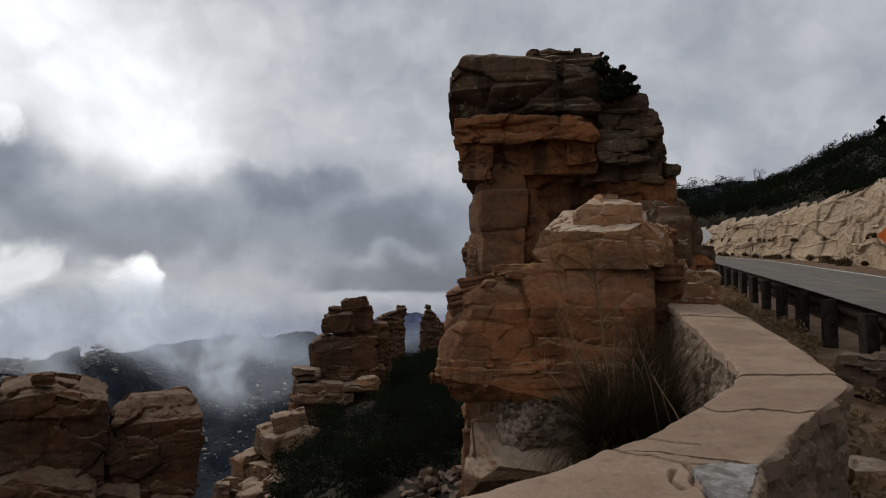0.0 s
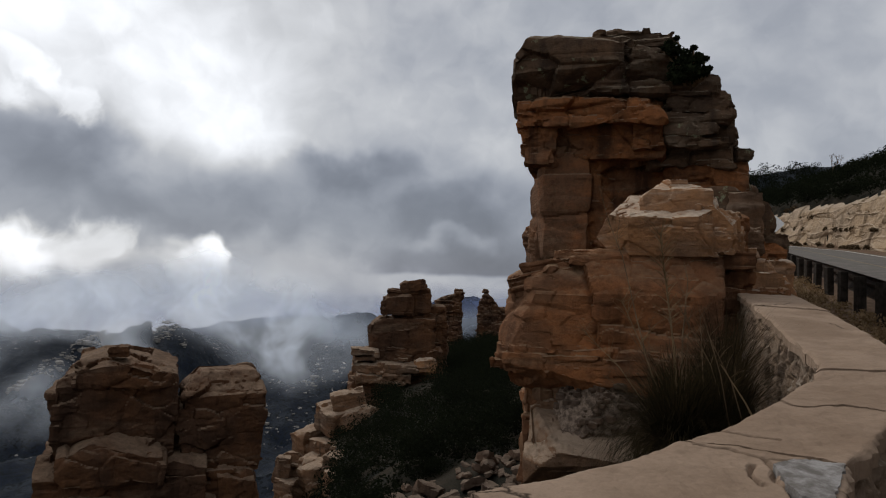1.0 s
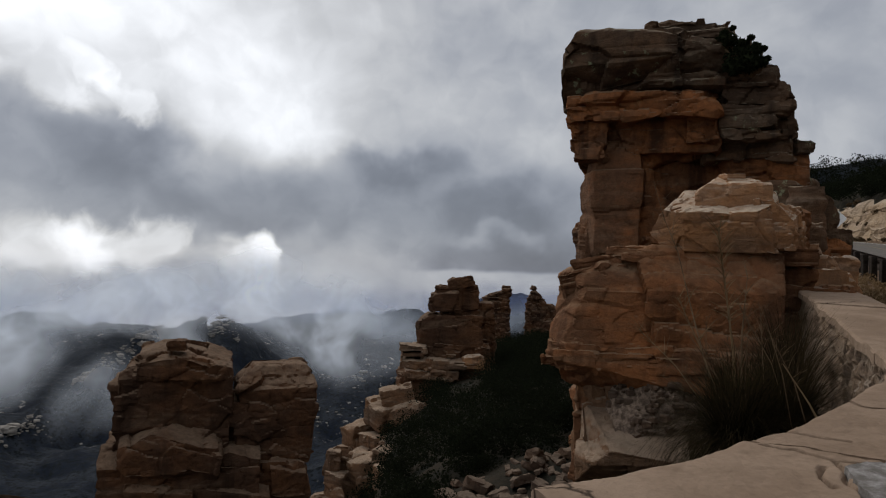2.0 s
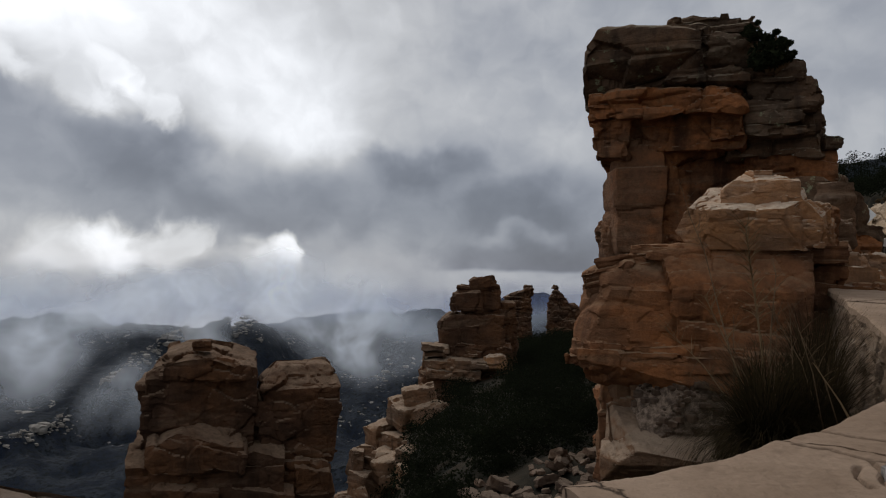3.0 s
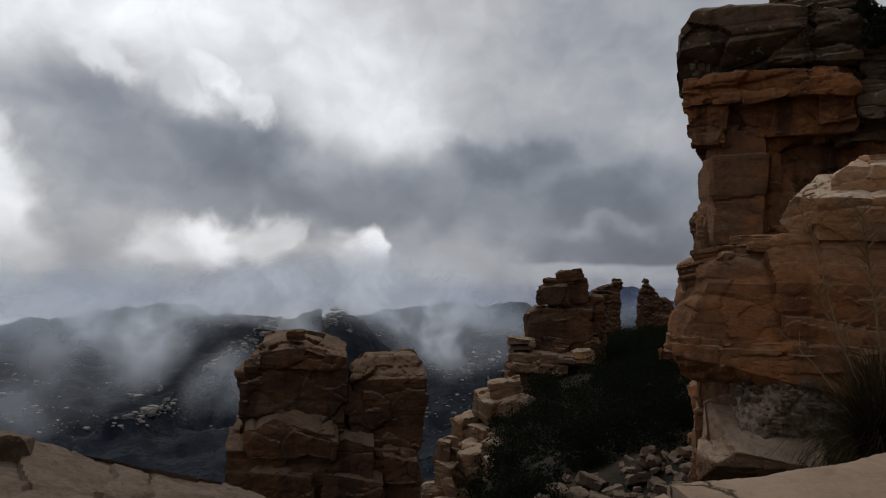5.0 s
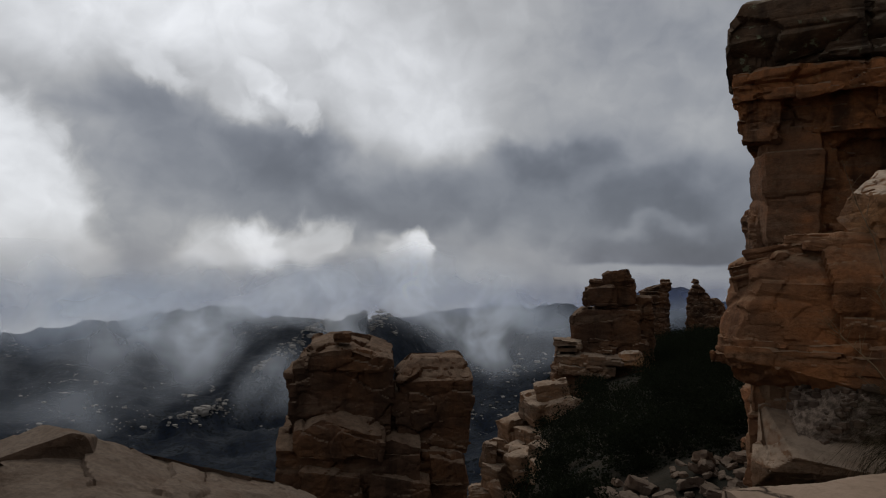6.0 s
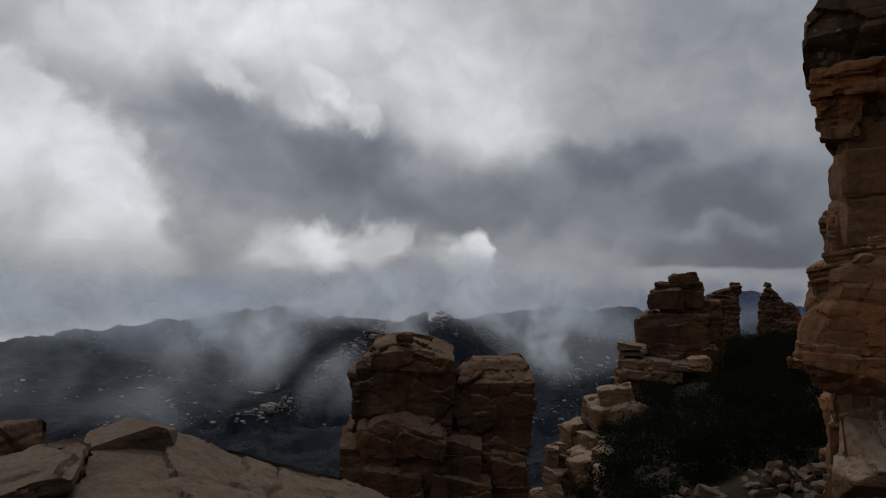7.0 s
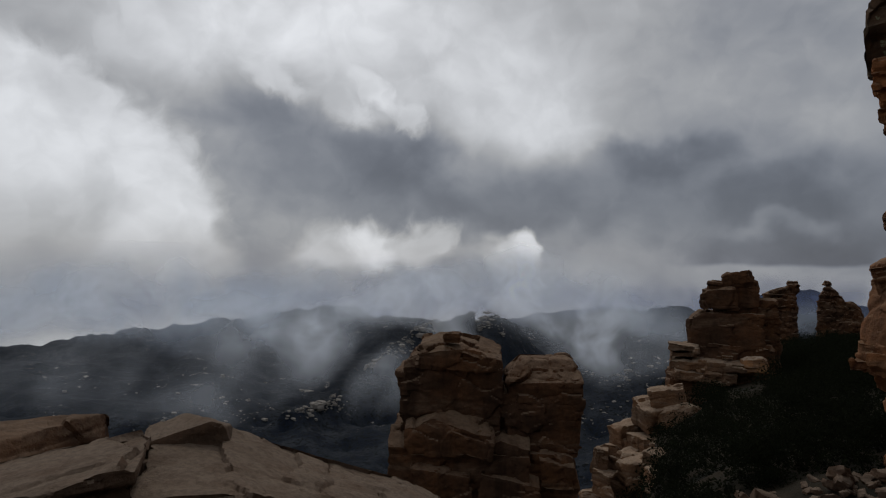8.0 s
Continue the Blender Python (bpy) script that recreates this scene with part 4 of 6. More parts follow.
def crack_depth(xy):
    """How far the coping is broken down along its cracks and under the patch."""
    wob = 0.02 * np.stack([fbm(np.concatenate([xy * 14, xy[:, :1] * 0 + s], 1), 4, 83) for s in (0, 7)], -1)
    q = xy + wob
    d = np.full(len(q), 9.0)
    for line in CRACKS:
        for a, b in zip(line, line[1:]):
            a, b = np.array(a), np.array(b)
            t = np.clip(((q - a) @ (b - a)) / ((b - a) @ (b - a)), 0, 1)
            d = np.minimum(d, np.linalg.norm(q - a - t[:, None] * (b - a), axis=1))
    return 0.024 * np.exp(-(d / 0.007) ** 2)


def build_wall():
    wall = thing("parapet_wall", "low curving rubble-stone parapet with a cracked tan concrete coping", "wall", (2.0, 3.6, 0.2))
    # core
    s = np.linspace(0, 17, 1060)
    c, d = wall_edges(s)
    mid = (c + d) / 2
    nzz = 64
    rings = []
    for k, (a, b) in enumerate(((c, 1), (d, -1))):
        inset = a + (mid - a) * 0.07
        zt = cap_z(inset[:, 1]) - 0.035
        z0 = np.full(len(s), -0.6)
        grid = np.stack([np.concatenate([inset, (z0 + (zt - z0) * t)[:, None]], 1) for t in np.linspace(0, 1, nzz)], 1)
        n = (a - mid) / np.linalg.norm(a - mid, axis=1)[:, None]
        dd = 0.035 * fbm(grid.reshape(-1, 3) * 6, 5, 40 + k, 0.6) + 0.02 * fbm(grid.reshape(-1, 3) * np.array((9, 9, 3)), 3, 44) + facets(grid.reshape(-1, 3), (0.22, 0.22, 0.17), 46 + k, 0.016, 0.03, 0.030) + facets(grid.reshape(-1, 3), (0.07, 0.07, 0.09), 48 + k, 0.008, 0.012, 0.008)
        grid[..., :2] += n[:, None] * dd.reshape(len(s), nzz)[..., None]
        rings.append(grid)
    v = np.concatenate([rings[0].reshape(-1, 3), rings[1].reshape(-1, 3)])
    i, j = np.meshgrid(np.arange(len(s) - 1), np.arange(nzz - 1), indexing="ij")
    f = np.stack([i * nzz + j, (i + 1) * nzz + j, (i + 1) * nzz + j + 1, i * nzz + j + 1], -1).reshape(-1, 4)
    m = len(s) * nzz
    i = np.arange(len(s) - 1)
    lid = np.stack([i * nzz + nzz - 1, (i + 1) * nzz + nzz - 1, m + (i + 1) * nzz + nzz - 1, m + i * nzz + nzz - 1], -1)
    j = np.arange(nzz - 1)
    end = np.stack([j, j + 1, m + j + 1, m + j], -1)
    core = attach("core", mesh_from("core", v, np.concatenate([f[:, ::-1], f + m, lid, end]), STONE, False), wall, "rough grey-brown rubble core")
    # coping, slab by slab
    for q, (a, b) in enumerate(zip(CUTS, CUTS[1:])):
        n, w = max(12, int((b - a) * (110 if 7 < a < 12 else 40))), 90 if 7 < a < 12 else 36
        ga, gb = (0.012 * (3 if q == 6 else 1) / max(0.2, float(np.linalg.norm(np.diff(wall_edges(np.array([e, e + 0.1]))[0], axis=0))) * 10) for e in (a, b - 0.1))
        S, T = np.meshgrid(np.linspace(a + ga, b - gb, n), np.linspace(0, 1, w), indexing="ij")
        # ragged joints
        edge = np.where(S.ravel() > (a + b) / 2, b, a)
        S = S + np.where(edge > 6, 0.22, 0.06).reshape(S.shape) * fbm(np.stack([T.ravel() * 4, edge * 3.1, T.ravel() * 0], -1), 4, 60).reshape(S.shape) * (np.abs(S - (a + b) / 2) / ((b - a) / 2)) ** 8
        c, d = wall_edges(S.ravel())
        p = c + (d - c) * T.ravel()[:, None]
        out = np.where(T.ravel() < 0.5, -1, 1) * np.abs(T.ravel() * 2 - 1) ** 30
        side = (d - c) / np.linalg.norm(d - c, axis=1)[:, None]
        z = cap_z(p[:, 1])
        pp = np.concatenate([p, z[:, None]], 1)
        ragged = np.where(T.ravel() > 0.5, 1.5, 0.8)
        p = p + side * (out * ragged * (0.030 * fbm(pp * 5, 4, 70) + 0.012 * fbm(pp * 16, 3, 71)))[:, None]
        round_edge = 0.018 * np.abs(T.ravel() * 2 - 1) ** 40
        z = z - round_edge + 0.012 * fbm(pp * 3.0, 5, 72) + 0.006 * fbm(pp * 14, 4, 73) + 0.006 * math.sin(q * 2.4)
        if 7 < a < 12:
            z = z - crack_depth(p)
        top = np.concatenate([p, z[:, None]], 1)
        low = top.copy()
        low[:, 2] -= 0.055 + 0.015 * fbm(pp * 5, 3, 75)
        v = np.concatenate([top, low])
        i, j = np.meshgrid(np.arange(n - 1), np.arange(w - 1), indexing="ij")
        f = np.stack([i * w + j, i * w + j + 1, (i + 1) * w + j + 1, (i + 1) * w + j], -1).reshape(-1, 4)[:, ::-1]
        m = n * w
        rim = np.concatenate([np.arange(w), np.arange(1, n) * w + w - 1, (n - 1) * w + np.arange(w - 2, -1, -1), np.arange(n - 2, 0, -1) * w])
        r2 = np.roll(rim, -1)
        sides = np.stack([rim, r2, r2 + m, rim + m], -1)
        attach("coping_slab", mesh_from("coping_slab", v, np.concatenate([f, f[:, ::-1] + m, sides]), CONCRETE, False), wall)
    # pale repair patch let into the coping: an angular sheet with a sunk rim
    rng = np.random.default_rng(8)
    outline = []
    ring = [np.array(q) for q in PATCH_EDGE]
    for a, b in zip(ring, ring[1:] + ring[:1]):
        for k in range(8):
            outline.append(a + (b - a) * k / 8 + rng.normal(0, 0.003, 2))
    mid = sum(ring) / len(ring)
    m = len(outline)
    vs = [(*mid, float(cap_z(mid[1])) + 0.021)]
    for k, lift in ((0.35, 0.021), (0.7, 0.019), (0.95, 0.017), (1.0, -0.035)):
        for q in outline:
            xy = mid + (q - mid) * k
            vs.append((xy[0], xy[1], float(cap_z(xy[1])) + lift + 0.004 * float(fbm(np.array([(xy[0] * 16, xy[1] * 16, 0.0)]), 3, 85)[0])))
    fs = [(0, 1 + k, 1 + (k + 1) % m) for k in range(m)]
    for r in range(3):
        fs += [(1 + r * m + k, 1 + (r + 1) * m + k, 1 + (r + 1) * m + (k + 1) % m, 1 + r * m + (k + 1) % m) for k in range(m)]
    attach("patch", mesh_from("patch", vs, fs, PATCH), wall, "whitish mortar patch")
    return wall


STONE = rock_material("wall_stone", (0.27, 0.19, 0.13), (0.21, 0.155, 0.115), (0.07, 0.05, 0.038), (0.33, 0.27, 0.21), 0.25, 0.4)
build_wall()


# ---------------------------------------------------------------- the rock tower
EYE_Z = 1.6


def rows5(rows, vf, vb, dist=0.0):
    """Rows (z, left, right[, front, back]) with a depth; with dist, sizes judged at that distance are brought to the front face."""
    out = []
    for r in rows:
        r = (*r, vf, vb) if len(r) == 3 else r
        if dist:
            kz, ku = (dist + 0.8 * r[3]) / dist, (dist + 0.4 * r[3]) / dist
            r = (EYE_Z + (r[0] - EYE_Z) * kz, r[1] * ku, r[2] * ku, r[3], r[4])
        out.append(r)
    return out


def build_tower():
    B = [
        ("shaft", (-1.5, 1.5, -5, 4.35, -1.5, 2.6), 201, ROCK, "dark varnished cliff face", dict(step=0.045, beds=(0.9, 2.2), out=0.06, cell=(2.2, 0.5), chip=0.5, cuts=(((0.3, -1, 0.12), 0.93),))),
        ("shaft_pillar", (-2.0, -0.75, -5, 4.25, -1.72, 2.2), 202, ROCK, "orange iron-stained corner of the cliff", dict(step=0.04, beds=(1.2, 2.6), out=0.05, chip=0.4, cell=(2.0, 0.45), cuts=(((-1, -0.9, 0.0), 1.18), ((-0.8, -1, 0.25), 1.16), ((-1, 0, -0.03), 1.0)))),
        ("shaft_foot", (-2.12, 0.8, -5, 2.75, -1.95, 2.2), 203, ROCK, "flaring foot of the cliff", dict(step=0.045, beds=(0.7, 1.6), cell=(1.2, 0.4), cuts=(((0.2, -1, 0.5), 0.98), ((-1, -0.7, 0.1), 1.12)))),
        ("shaft_flank", (0.9, 2.5, -5, 4.25, -1.25, 2.4), 204, ROCK, "brown broken flank", dict(step=0.045, beds=(0.35, 0.9), out=0.07, cell=(0.9, 0.3), chip=0.8)),
        ("corner_bed", (-2.08, -1.42, 4.04, 4.95, -1.98, 1.0), 205, ROCK, "upright corner block below the ledge", dict(chops=6)),
        ("recessed_bed", (-1.95, 0.8, 4.12, 4.95, -1.72, 1.8), 206, ROCK, "shaded recessed bed", dict(beds=(0.25, 0.5), out=0.05, chip=0.8)),
        ("pillar_bed", (0.15, 0.8, 4.28, 4.92, -1.95, 1.2), 207, ROCK, "", dict()),
        ("ledge_bed", (-2.16, 0.78, 4.78, 5.50, -2.20, 1.8), 208, ROCK, "rust-streaked overhanging ledge", dict(beds=(0.16, 0.34), out=0.07, groove=0.03, dip=-0.04, chip=0.8, cell=(0.9, 0.26), cuts=(((0, -1, 0.75), 1.10), ((0.9, -1, 0.2), 1.22)))),
        ("flank_core", (0.5, 2.2, 4.0, 5.3, -1.45, 1.7), 209, ROCK_CAP, "grey-brown core of the stacked flank", dict()),
        ("flank_block", (0.85, 2.12, 5.02, 5.46, -1.78, 1.6), 210, ROCK_CAP, "", dict(beds=(0.12, 0.26), out=0.05, tilt=2)),
        ("flank_slab", (0.68, 2.10, 4.77, 5.02, -1.90, 1.6), 211, ROCK_CAP, "", dict(beds=(0.08, 0.2), tilt=-1.5)),
        ("flank_block", (0.76, 1.84, 4.55, 4.78, -1.98, 1.5), 212, ROCK_CAP, "", dict(chops=5, chip=0.4)),
        ("flank_block", (0.74, 1.80, 4.33, 4.545, -1.94, 1.5), 213, ROCK_CAP, "", dict(chops=5, chip=0.4, rz=3)),
        ("flank_pillar", (1.74, 2.36, 4.08, 5.42, -1.45, 1.5), 214, ROCK_CAP, "dark upright end of the flank", dict(beds=(0.2, 0.5), out=0.06, rz=-12)),
        ("flank_stone", (2.14, 2.44, 4.12, 4.42, -1.3, -0.5), 215, ROCK_CAP, "", dict(rz=20)),
        ("thin_bed", (-0.75, 1.34, 5.44, 5.70, -2.02, 1.6), 216, ROCK_CAP, "thin dark slabs below the cap", dict(beds=(0.05, 0.12), out=0.06, groove=0.02, tilt=1.0)),
        ("thin_bed", (0.55, 1.86, 5.40, 5.60, -1.88, 1.5), 217, ROCK_CAP, "", dict(beds=(0.05, 0.12), out=0.06, tilt=2)),
        ("cap_core", (-1.9, 0.9, 5.3, 6.3, -1.5, 1.5), 218, ROCK_CAP, "", dict()),
        ("cap_block", (-2.30, 0.02, 5.24, 6.76, -2.38, 1.6), 219, ROCK_CAP, "dark lichened overhanging cap block", dict(beds=(0.5, 1.1), out=0.03, chip=0.38, cell=(1.8, 0.4), chops=3, cuts=(((0.31, 0, -1), 0.70), ((0.05, -1, -0.62), 0.92), ((-0.69, 0, 0.4), 0.98), ((0.12, -0.42, 1), 1.02), ((0.1, -1, 0.8), 1.18)))),
        ("cap_block", (-0.06, 1.02, 5.66, 6.52, -2.06, 1.5), 220, ROCK_CAP, "broken brown cap block", dict(beds=(0.12, 0.3), out=0.06, cuts=(((0.2, -0.5, 1), 0.95), ((0.1, -1, -0.3), 0.95)))),
        ("summit_slab", (-1.12, 1.05, 6.42, 6.66, -1.95, 1.4), 221, ROCK_CAP, "thin weathered summit slab", dict(beds=(0.05, 0.1), out=0.05, groove=0.015, tilt=1, chops=10)),
        ("summit_slab", (-0.80, 0.84, 6.60, 6.82, -1.72, 1.2), 222, ROCK_CAP, "", dict(beds=(0.05, 0.1), out=0.06, groove=0.015, tilt=2, chops=10, rz=6)),
        ("summit_slab", (-0.45, 0.52, 6.78, 6.96, -1.5, 1.0), 223, ROCK_CAP, "", dict(beds=(0.05, 0.1), out=0.05, groove=0.015, tilt=3, chops=12, rz=-10)),
        ("perched_block", (1.44, 1.86, 5.56, 5.93, -1.4, -0.75), 224, ROCK_CAP, "small perched block", dict(rz=15)),
    ]
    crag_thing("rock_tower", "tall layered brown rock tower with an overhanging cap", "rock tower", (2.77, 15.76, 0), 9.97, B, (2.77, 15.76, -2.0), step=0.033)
    B = [
        ("block", (1.9, 2.55, -3, 3.9, -0.9, 1.8), 231, ROCK_CAP, "", dict(tilt=3, cuts=(((1, -0.2, 0.35), 0.92),))),
        ("block", (2.2, 2.85, -3, 3.7, -0.3, 2.2), 232, ROCK_CAP, "", dict(tilt=-2, cuts=(((1, 0, 0.4), 0.95),))),
        ("block", (2.5, 3.22, -3, 3.95, 0.3, 2.6), 233, ROCK_CAP, "", dict(cuts=(((1, 0, 0.25), 0.95), ((0.3, -0.5, 1), 1.0)))),
        ("leaning_slab", (1.5, 2.05, 0.2, 3.3, -2.1, 0.2), 234, ROCK_CAP, "dark leaning slab", dict(tilt=-13)),
        ("leaning_slab", (1.9, 2.5, -1, 2.75, -1.7, 0.6), 235, ROCK_CAP, "", dict(tilt=-10)),
    ]
    crag_thing("rock_shoulder", "dark broken rock shoulder leaning on the tower", "rock outcrop", (2.77, 15.76, 0), 9.97, B, (5.3, 16.0, -2.0), step=0.045, beds=(0.3, 0.8), out=0.06, cell=(0.8, 0.3), chip=0.9)


build_tower()


def build_lower_rock():
    B = [
        ("plinth", (-0.95, 1.2, -2.2, 0.5, -0.45, 1.9), 241, ROCK_LOW, "undercut brown foot", dict(beds=(0.8, 1.6), chip=0.7)),
        ("plinth_rib", (-1.0, -0.30, -2.2, 0.36, -0.60, 1.0), 242, ROCK_MID, "tan upright rib of the foot", dict(beds=(1.2, 2.2), cuts=(((-0.6, -1, 0.1), 1.05),))),
        ("overhang", (-1.12, 1.0, 0.12, 0.74, -0.98, 1.5), 243, ROCK_LOW, "orange undercut facet", dict(beds=(0.6, 1.2), chip=0.35, cuts=(((-0.3, -1, -0.45), 0.86), ((-0.45, -0.2, -1), 0.96), ((-1, -0.4, -0.8), 1.02)))),
        ("low_bed", (-1.24, 1.22, 0.54, 0.82, -0.90, 1.9), 244, ROCK_LOW, "layered tan-brown bed", dict(beds=(0.07, 0.16), out=0.03, groove=0.015, cuts=(((-1, -1, 0), 1.28),))),
        ("nose", (-1.30, -0.8, 0.55, 0.66, -0.80, 0.2), 245, ROCK_LOW, "", dict(chops=10)),
        ("face", (-1.20, 1.26, 0.78, 1.88, -0.80, 1.9), 246, ROCK_LOW, "massive bulging brown face", dict(beds=(0.3, 0.75), out=0.02, groove=0.014, chip=0.4, cell=(1.5, 0.3), dip=-0.05, chops=4, cuts=(((-1, -1, 0.18), 1.20), ((0, -1, 0.30), 1.01), ((-0.8, -0.15, 0.75), 1.10), ((-0.5, -1, 0.5), 1.22)))),
        ("shoulder_bed", (-1.14, -0.55, 1.28, 1.66, -0.60, 1.2), 247, ROCK_LOW, "thin weathered beds on the shoulder", dict(beds=(0.05, 0.12), out=0.03, groove=0.012, tilt=-14)),
        ("shoulder_bed", (-0.98, -0.4, 1.6, 1.82, -0.52, 1.2), 253, ROCK_LOW, "", dict(beds=(0.05, 0.1), out=0.03, groove=0.012, tilt=-12)),
        ("side_bed", (1.28, 2.0, -0.6, 1.52, -0.35, 1.9), 248, ROCK_LOW, "dark bed beyond the joint", dict(beds=(0.3, 0.7))),
        ("flat_slab", (-0.62, -0.14, 1.85, 1.95, -0.45, 0.5), 249, ROCK_LOW, "thin flat ledge slab", dict(beds=(0.04, 0.08), chip=0.4)),
        ("flat_slab", (-0.50, 0.10, 1.79, 1.87, -0.58, 0.6), 250, ROCK_LOW, "", dict(beds=(0.04, 0.08), chip=0.4, rz=8)),
        ("back_bed", (0.0, 1.6, 1.5, 1.93, -0.2, 1.9), 251, ROCK_LOW, "", dict()),
        ("bearing_slab", (0.62, 1.72, 1.74, 1.94, -0.40, 1.0), 252, ROCK_LOW, "flat brown bearing slab", dict(beds=(0.08, 0.16), chip=0.4, chops=4, rz=-6)),
    ]
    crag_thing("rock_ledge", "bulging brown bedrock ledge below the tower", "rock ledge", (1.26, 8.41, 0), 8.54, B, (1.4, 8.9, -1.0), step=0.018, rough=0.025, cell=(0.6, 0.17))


build_lower_rock()


def build_perched_boulder():
    B = [
        ("block", (-0.86, 0.50, 1.88, 2.65, -0.54, 0.75), 261, ROCK_PALE, "orange-tan angular block", dict(chops=3, beds=(0.3, 0.6), out=0.015, groove=0.012, chip=0.32, cuts=(((-0.84, 0, 0.32), 0.80), ((-0.5, 0, -0.35), 1.08), ((0, -0.62, 1), 0.63), ((-0.75, -1, -0.25), 1.04), ((1, -0.6, 0.1), 1.08), ((0.0, -1, -0.25), 0.97)))),
        ("split_block", (0.34, 0.74, 1.92, 2.46, -0.30, 0.85), 262, ROCK_PALE, "grey split side of the boulder", dict(chip=0.6, cuts=(((0.8, -0.4, 1), 1.0),), rz=-10)),
        ("top_slab", (-0.34, 0.40, 2.36, 2.82, -0.20, 0.7), 263, ROCK_PALE, "pale top slab", dict(chip=0.35, cuts=(((-0.9, -0.2, 0.7), 0.92), ((0.12, -0.6, 1), 0.74), ((0.7, -0.1, 0.8), 1.02)))),
        ("top_stone", (-0.10, 0.14, 2.66, 2.83, 0.1, 0.45), 264, ROCK_PALE, "small pale top stone", dict(chops=12, rz=20)),
    ]
    crag_thing("perched_boulder", "large tan boulder with a sunlit flat top on the ledge", "boulder", (1.97, 8.06, 0), 13.71, B, (1.97, 8.06, 1.95), step=0.015, rough=0.02, cell=(0.45, 0.14))


build_perched_boulder()

# rocks between the ledge, the tower and the end of the wall: place, size, seed, turn, material
for place, size, seed, rz, mat, label in (
    ((3.20, 9.15, 1.30), (0.95, 0.8, 0.42), 41, 20, ROCK_PALE, "rounded tan slab at the end of the parapet"),
    ((3.70, 10.2, 1.45), (0.42, 0.5, 0.55), 42, 40, ROCK_PALE, "rounded grey-tan boulder in the rubble"),
    ((3.85, 10.8, 1.75), (0.75, 0.6, 0.55), 43, 10, ROCK_LOW, "angular brown boulder in the rubble"),
    ((3.40, 10.2, 1.70), (0.60, 0.6, 0.40), 44, 70, ROCK_PALE, "flat pale boulder in the rubble"),
    ((3.10, 9.9, 1.85), (0.62, 0.6, 0.75), 45, 130, ROCK_LOW, "broken brown boulder behind the perched block"),
    ((4.10, 11.6, 1.40), (0.9, 0.8, 1.0), 46, 15, ROCK_CAP, "dark angular boulder below the tower"),
    ((3.55, 11.3, 2.05), (0.8, 0.7, 1.15), 47, 60, ROCK_CAP, "steep dark boulder below the tower"),
    ((4.25, 10.9, 0.95), (0.5, 0.45, 0.5), 48, 0, ROCK_PALE, "grey rubble stone by the shoulder"),
    ((3.95, 9.6, 0.9), (0.45, 0.4, 0.4), 49, 33, ROCK_PALE, "grey rubble stone by the shoulder"),
    ((3.75, 11.0, 2.3), (0.55, 0.5, 0.8), 53, 12, ROCK_MID, "upright brown block below the tower"),
    ((4.25, 11.7, 2.1), (0.6, 0.6, 0.9), 54, 75, ROCK_CAP, "dark upright block below the tower"),
    ((4.55, 12.3, 1.6), (0.7, 0.7, 0.9), 55, 40, ROCK_CAP, "dark upright block below the tower"),
    ((3.55, 10.4, 2.05), (0.5, 0.5, 0.45), 56, 100, ROCK_MID, "tan broken block in the rubble"),
    ((4.05, 10.6, 1.55), (0.5, 0.5, 0.45), 57, 5, ROCK_PALE, "grey-tan broken block in the rubble"),
    ((4.45, 11.3, 1.3), (0.45, 0.4, 0.4), 58, 64, ROCK_PALE, "grey-tan broken block in the rubble"),
    ((4.75, 12.6, 1.15), (0.6, 0.5, 0.55), 59, 20, ROCK_MID, "brown broken block by the shoulder"),
    ((4.45, 7.0, 0.50), (0.5, 0.45, 0.48), 50, 25, ROCK_NEAR, "pale pointed stone on the dirt shoulder"),
    ((2.90, 4.6, 0.25), (0.3, 0.3, 0.22), 51, 80, ROCK_PALE, "small pale stone on the dirt shoulder"),
    ((3.65, 6.4, 0.35), (0.35, 0.3, 0.25), 52, 10, ROCK_PALE, "small pale stone on the dirt shoulder"),
):
    boulder_thing("rubble_boulder", label, place, size, seed, mat, rz, group="loose rocks", bed=0.3)

boulder_thing("pale_boulder", "pale grey-tan block undercut above the gully", (0.82, 7.42, -0.80), (1.12, 1.0, 1.12), 61, ROCK_MID, -6, 0, 0, 60, chops=2, chop=(0.92, 0.98), chip=0.3, cell=(0.7, 0.2), rough=0.02,
              cuts=(((0.10, -0.22, 1), 0.46), ((-0.75, -0.45, 1), 0.74), ((0.05, -1, -1.3), 0.56), ((-1, -0.6, -0.1), 1.08)))


def build_gravel_bank():
    """A bank of cemented gravel with pebbles standing out of its face."""
    bank = boulder_thing("conglomerate_bank", "dark pebbly bank of cemented gravel", (1.26, 7.85, -0.55), (1.25, 0.9, 1.45), 62, GRAVEL, 8, 0, 8, 60, rough=0.05, chip=0.6, cell=(0.22, 0.09), cuts=(((-1.0, -0.5, 1), 0.72), ((0, -1, 0.5), 0.98)))
    rng = random.Random(77)
    faces = [q for q in bank.data.polygons if q.normal.y < -0.25 and q.normal.z > -0.3 and q.center.z > -0.2 and q.center.x < 0.25]
    for k in range(150):
        q = rng.choice(faces)
        c = bank.location + q.center
        t = 0.03 + 0.07 * rng.random() ** 2
        boulder_thing("cobble", "small grey cobble on the gravel bank", (c.x, c.y - 0.1 * t, c.z - 0.3 * t), (t * 1.3, t * 1.1, t * 0.9), 300 + k, ROCK_NEAR, k * 40, grain=7, group="cobbles", chop=(0.70, 0.86), chops=20)


build_gravel_bank()

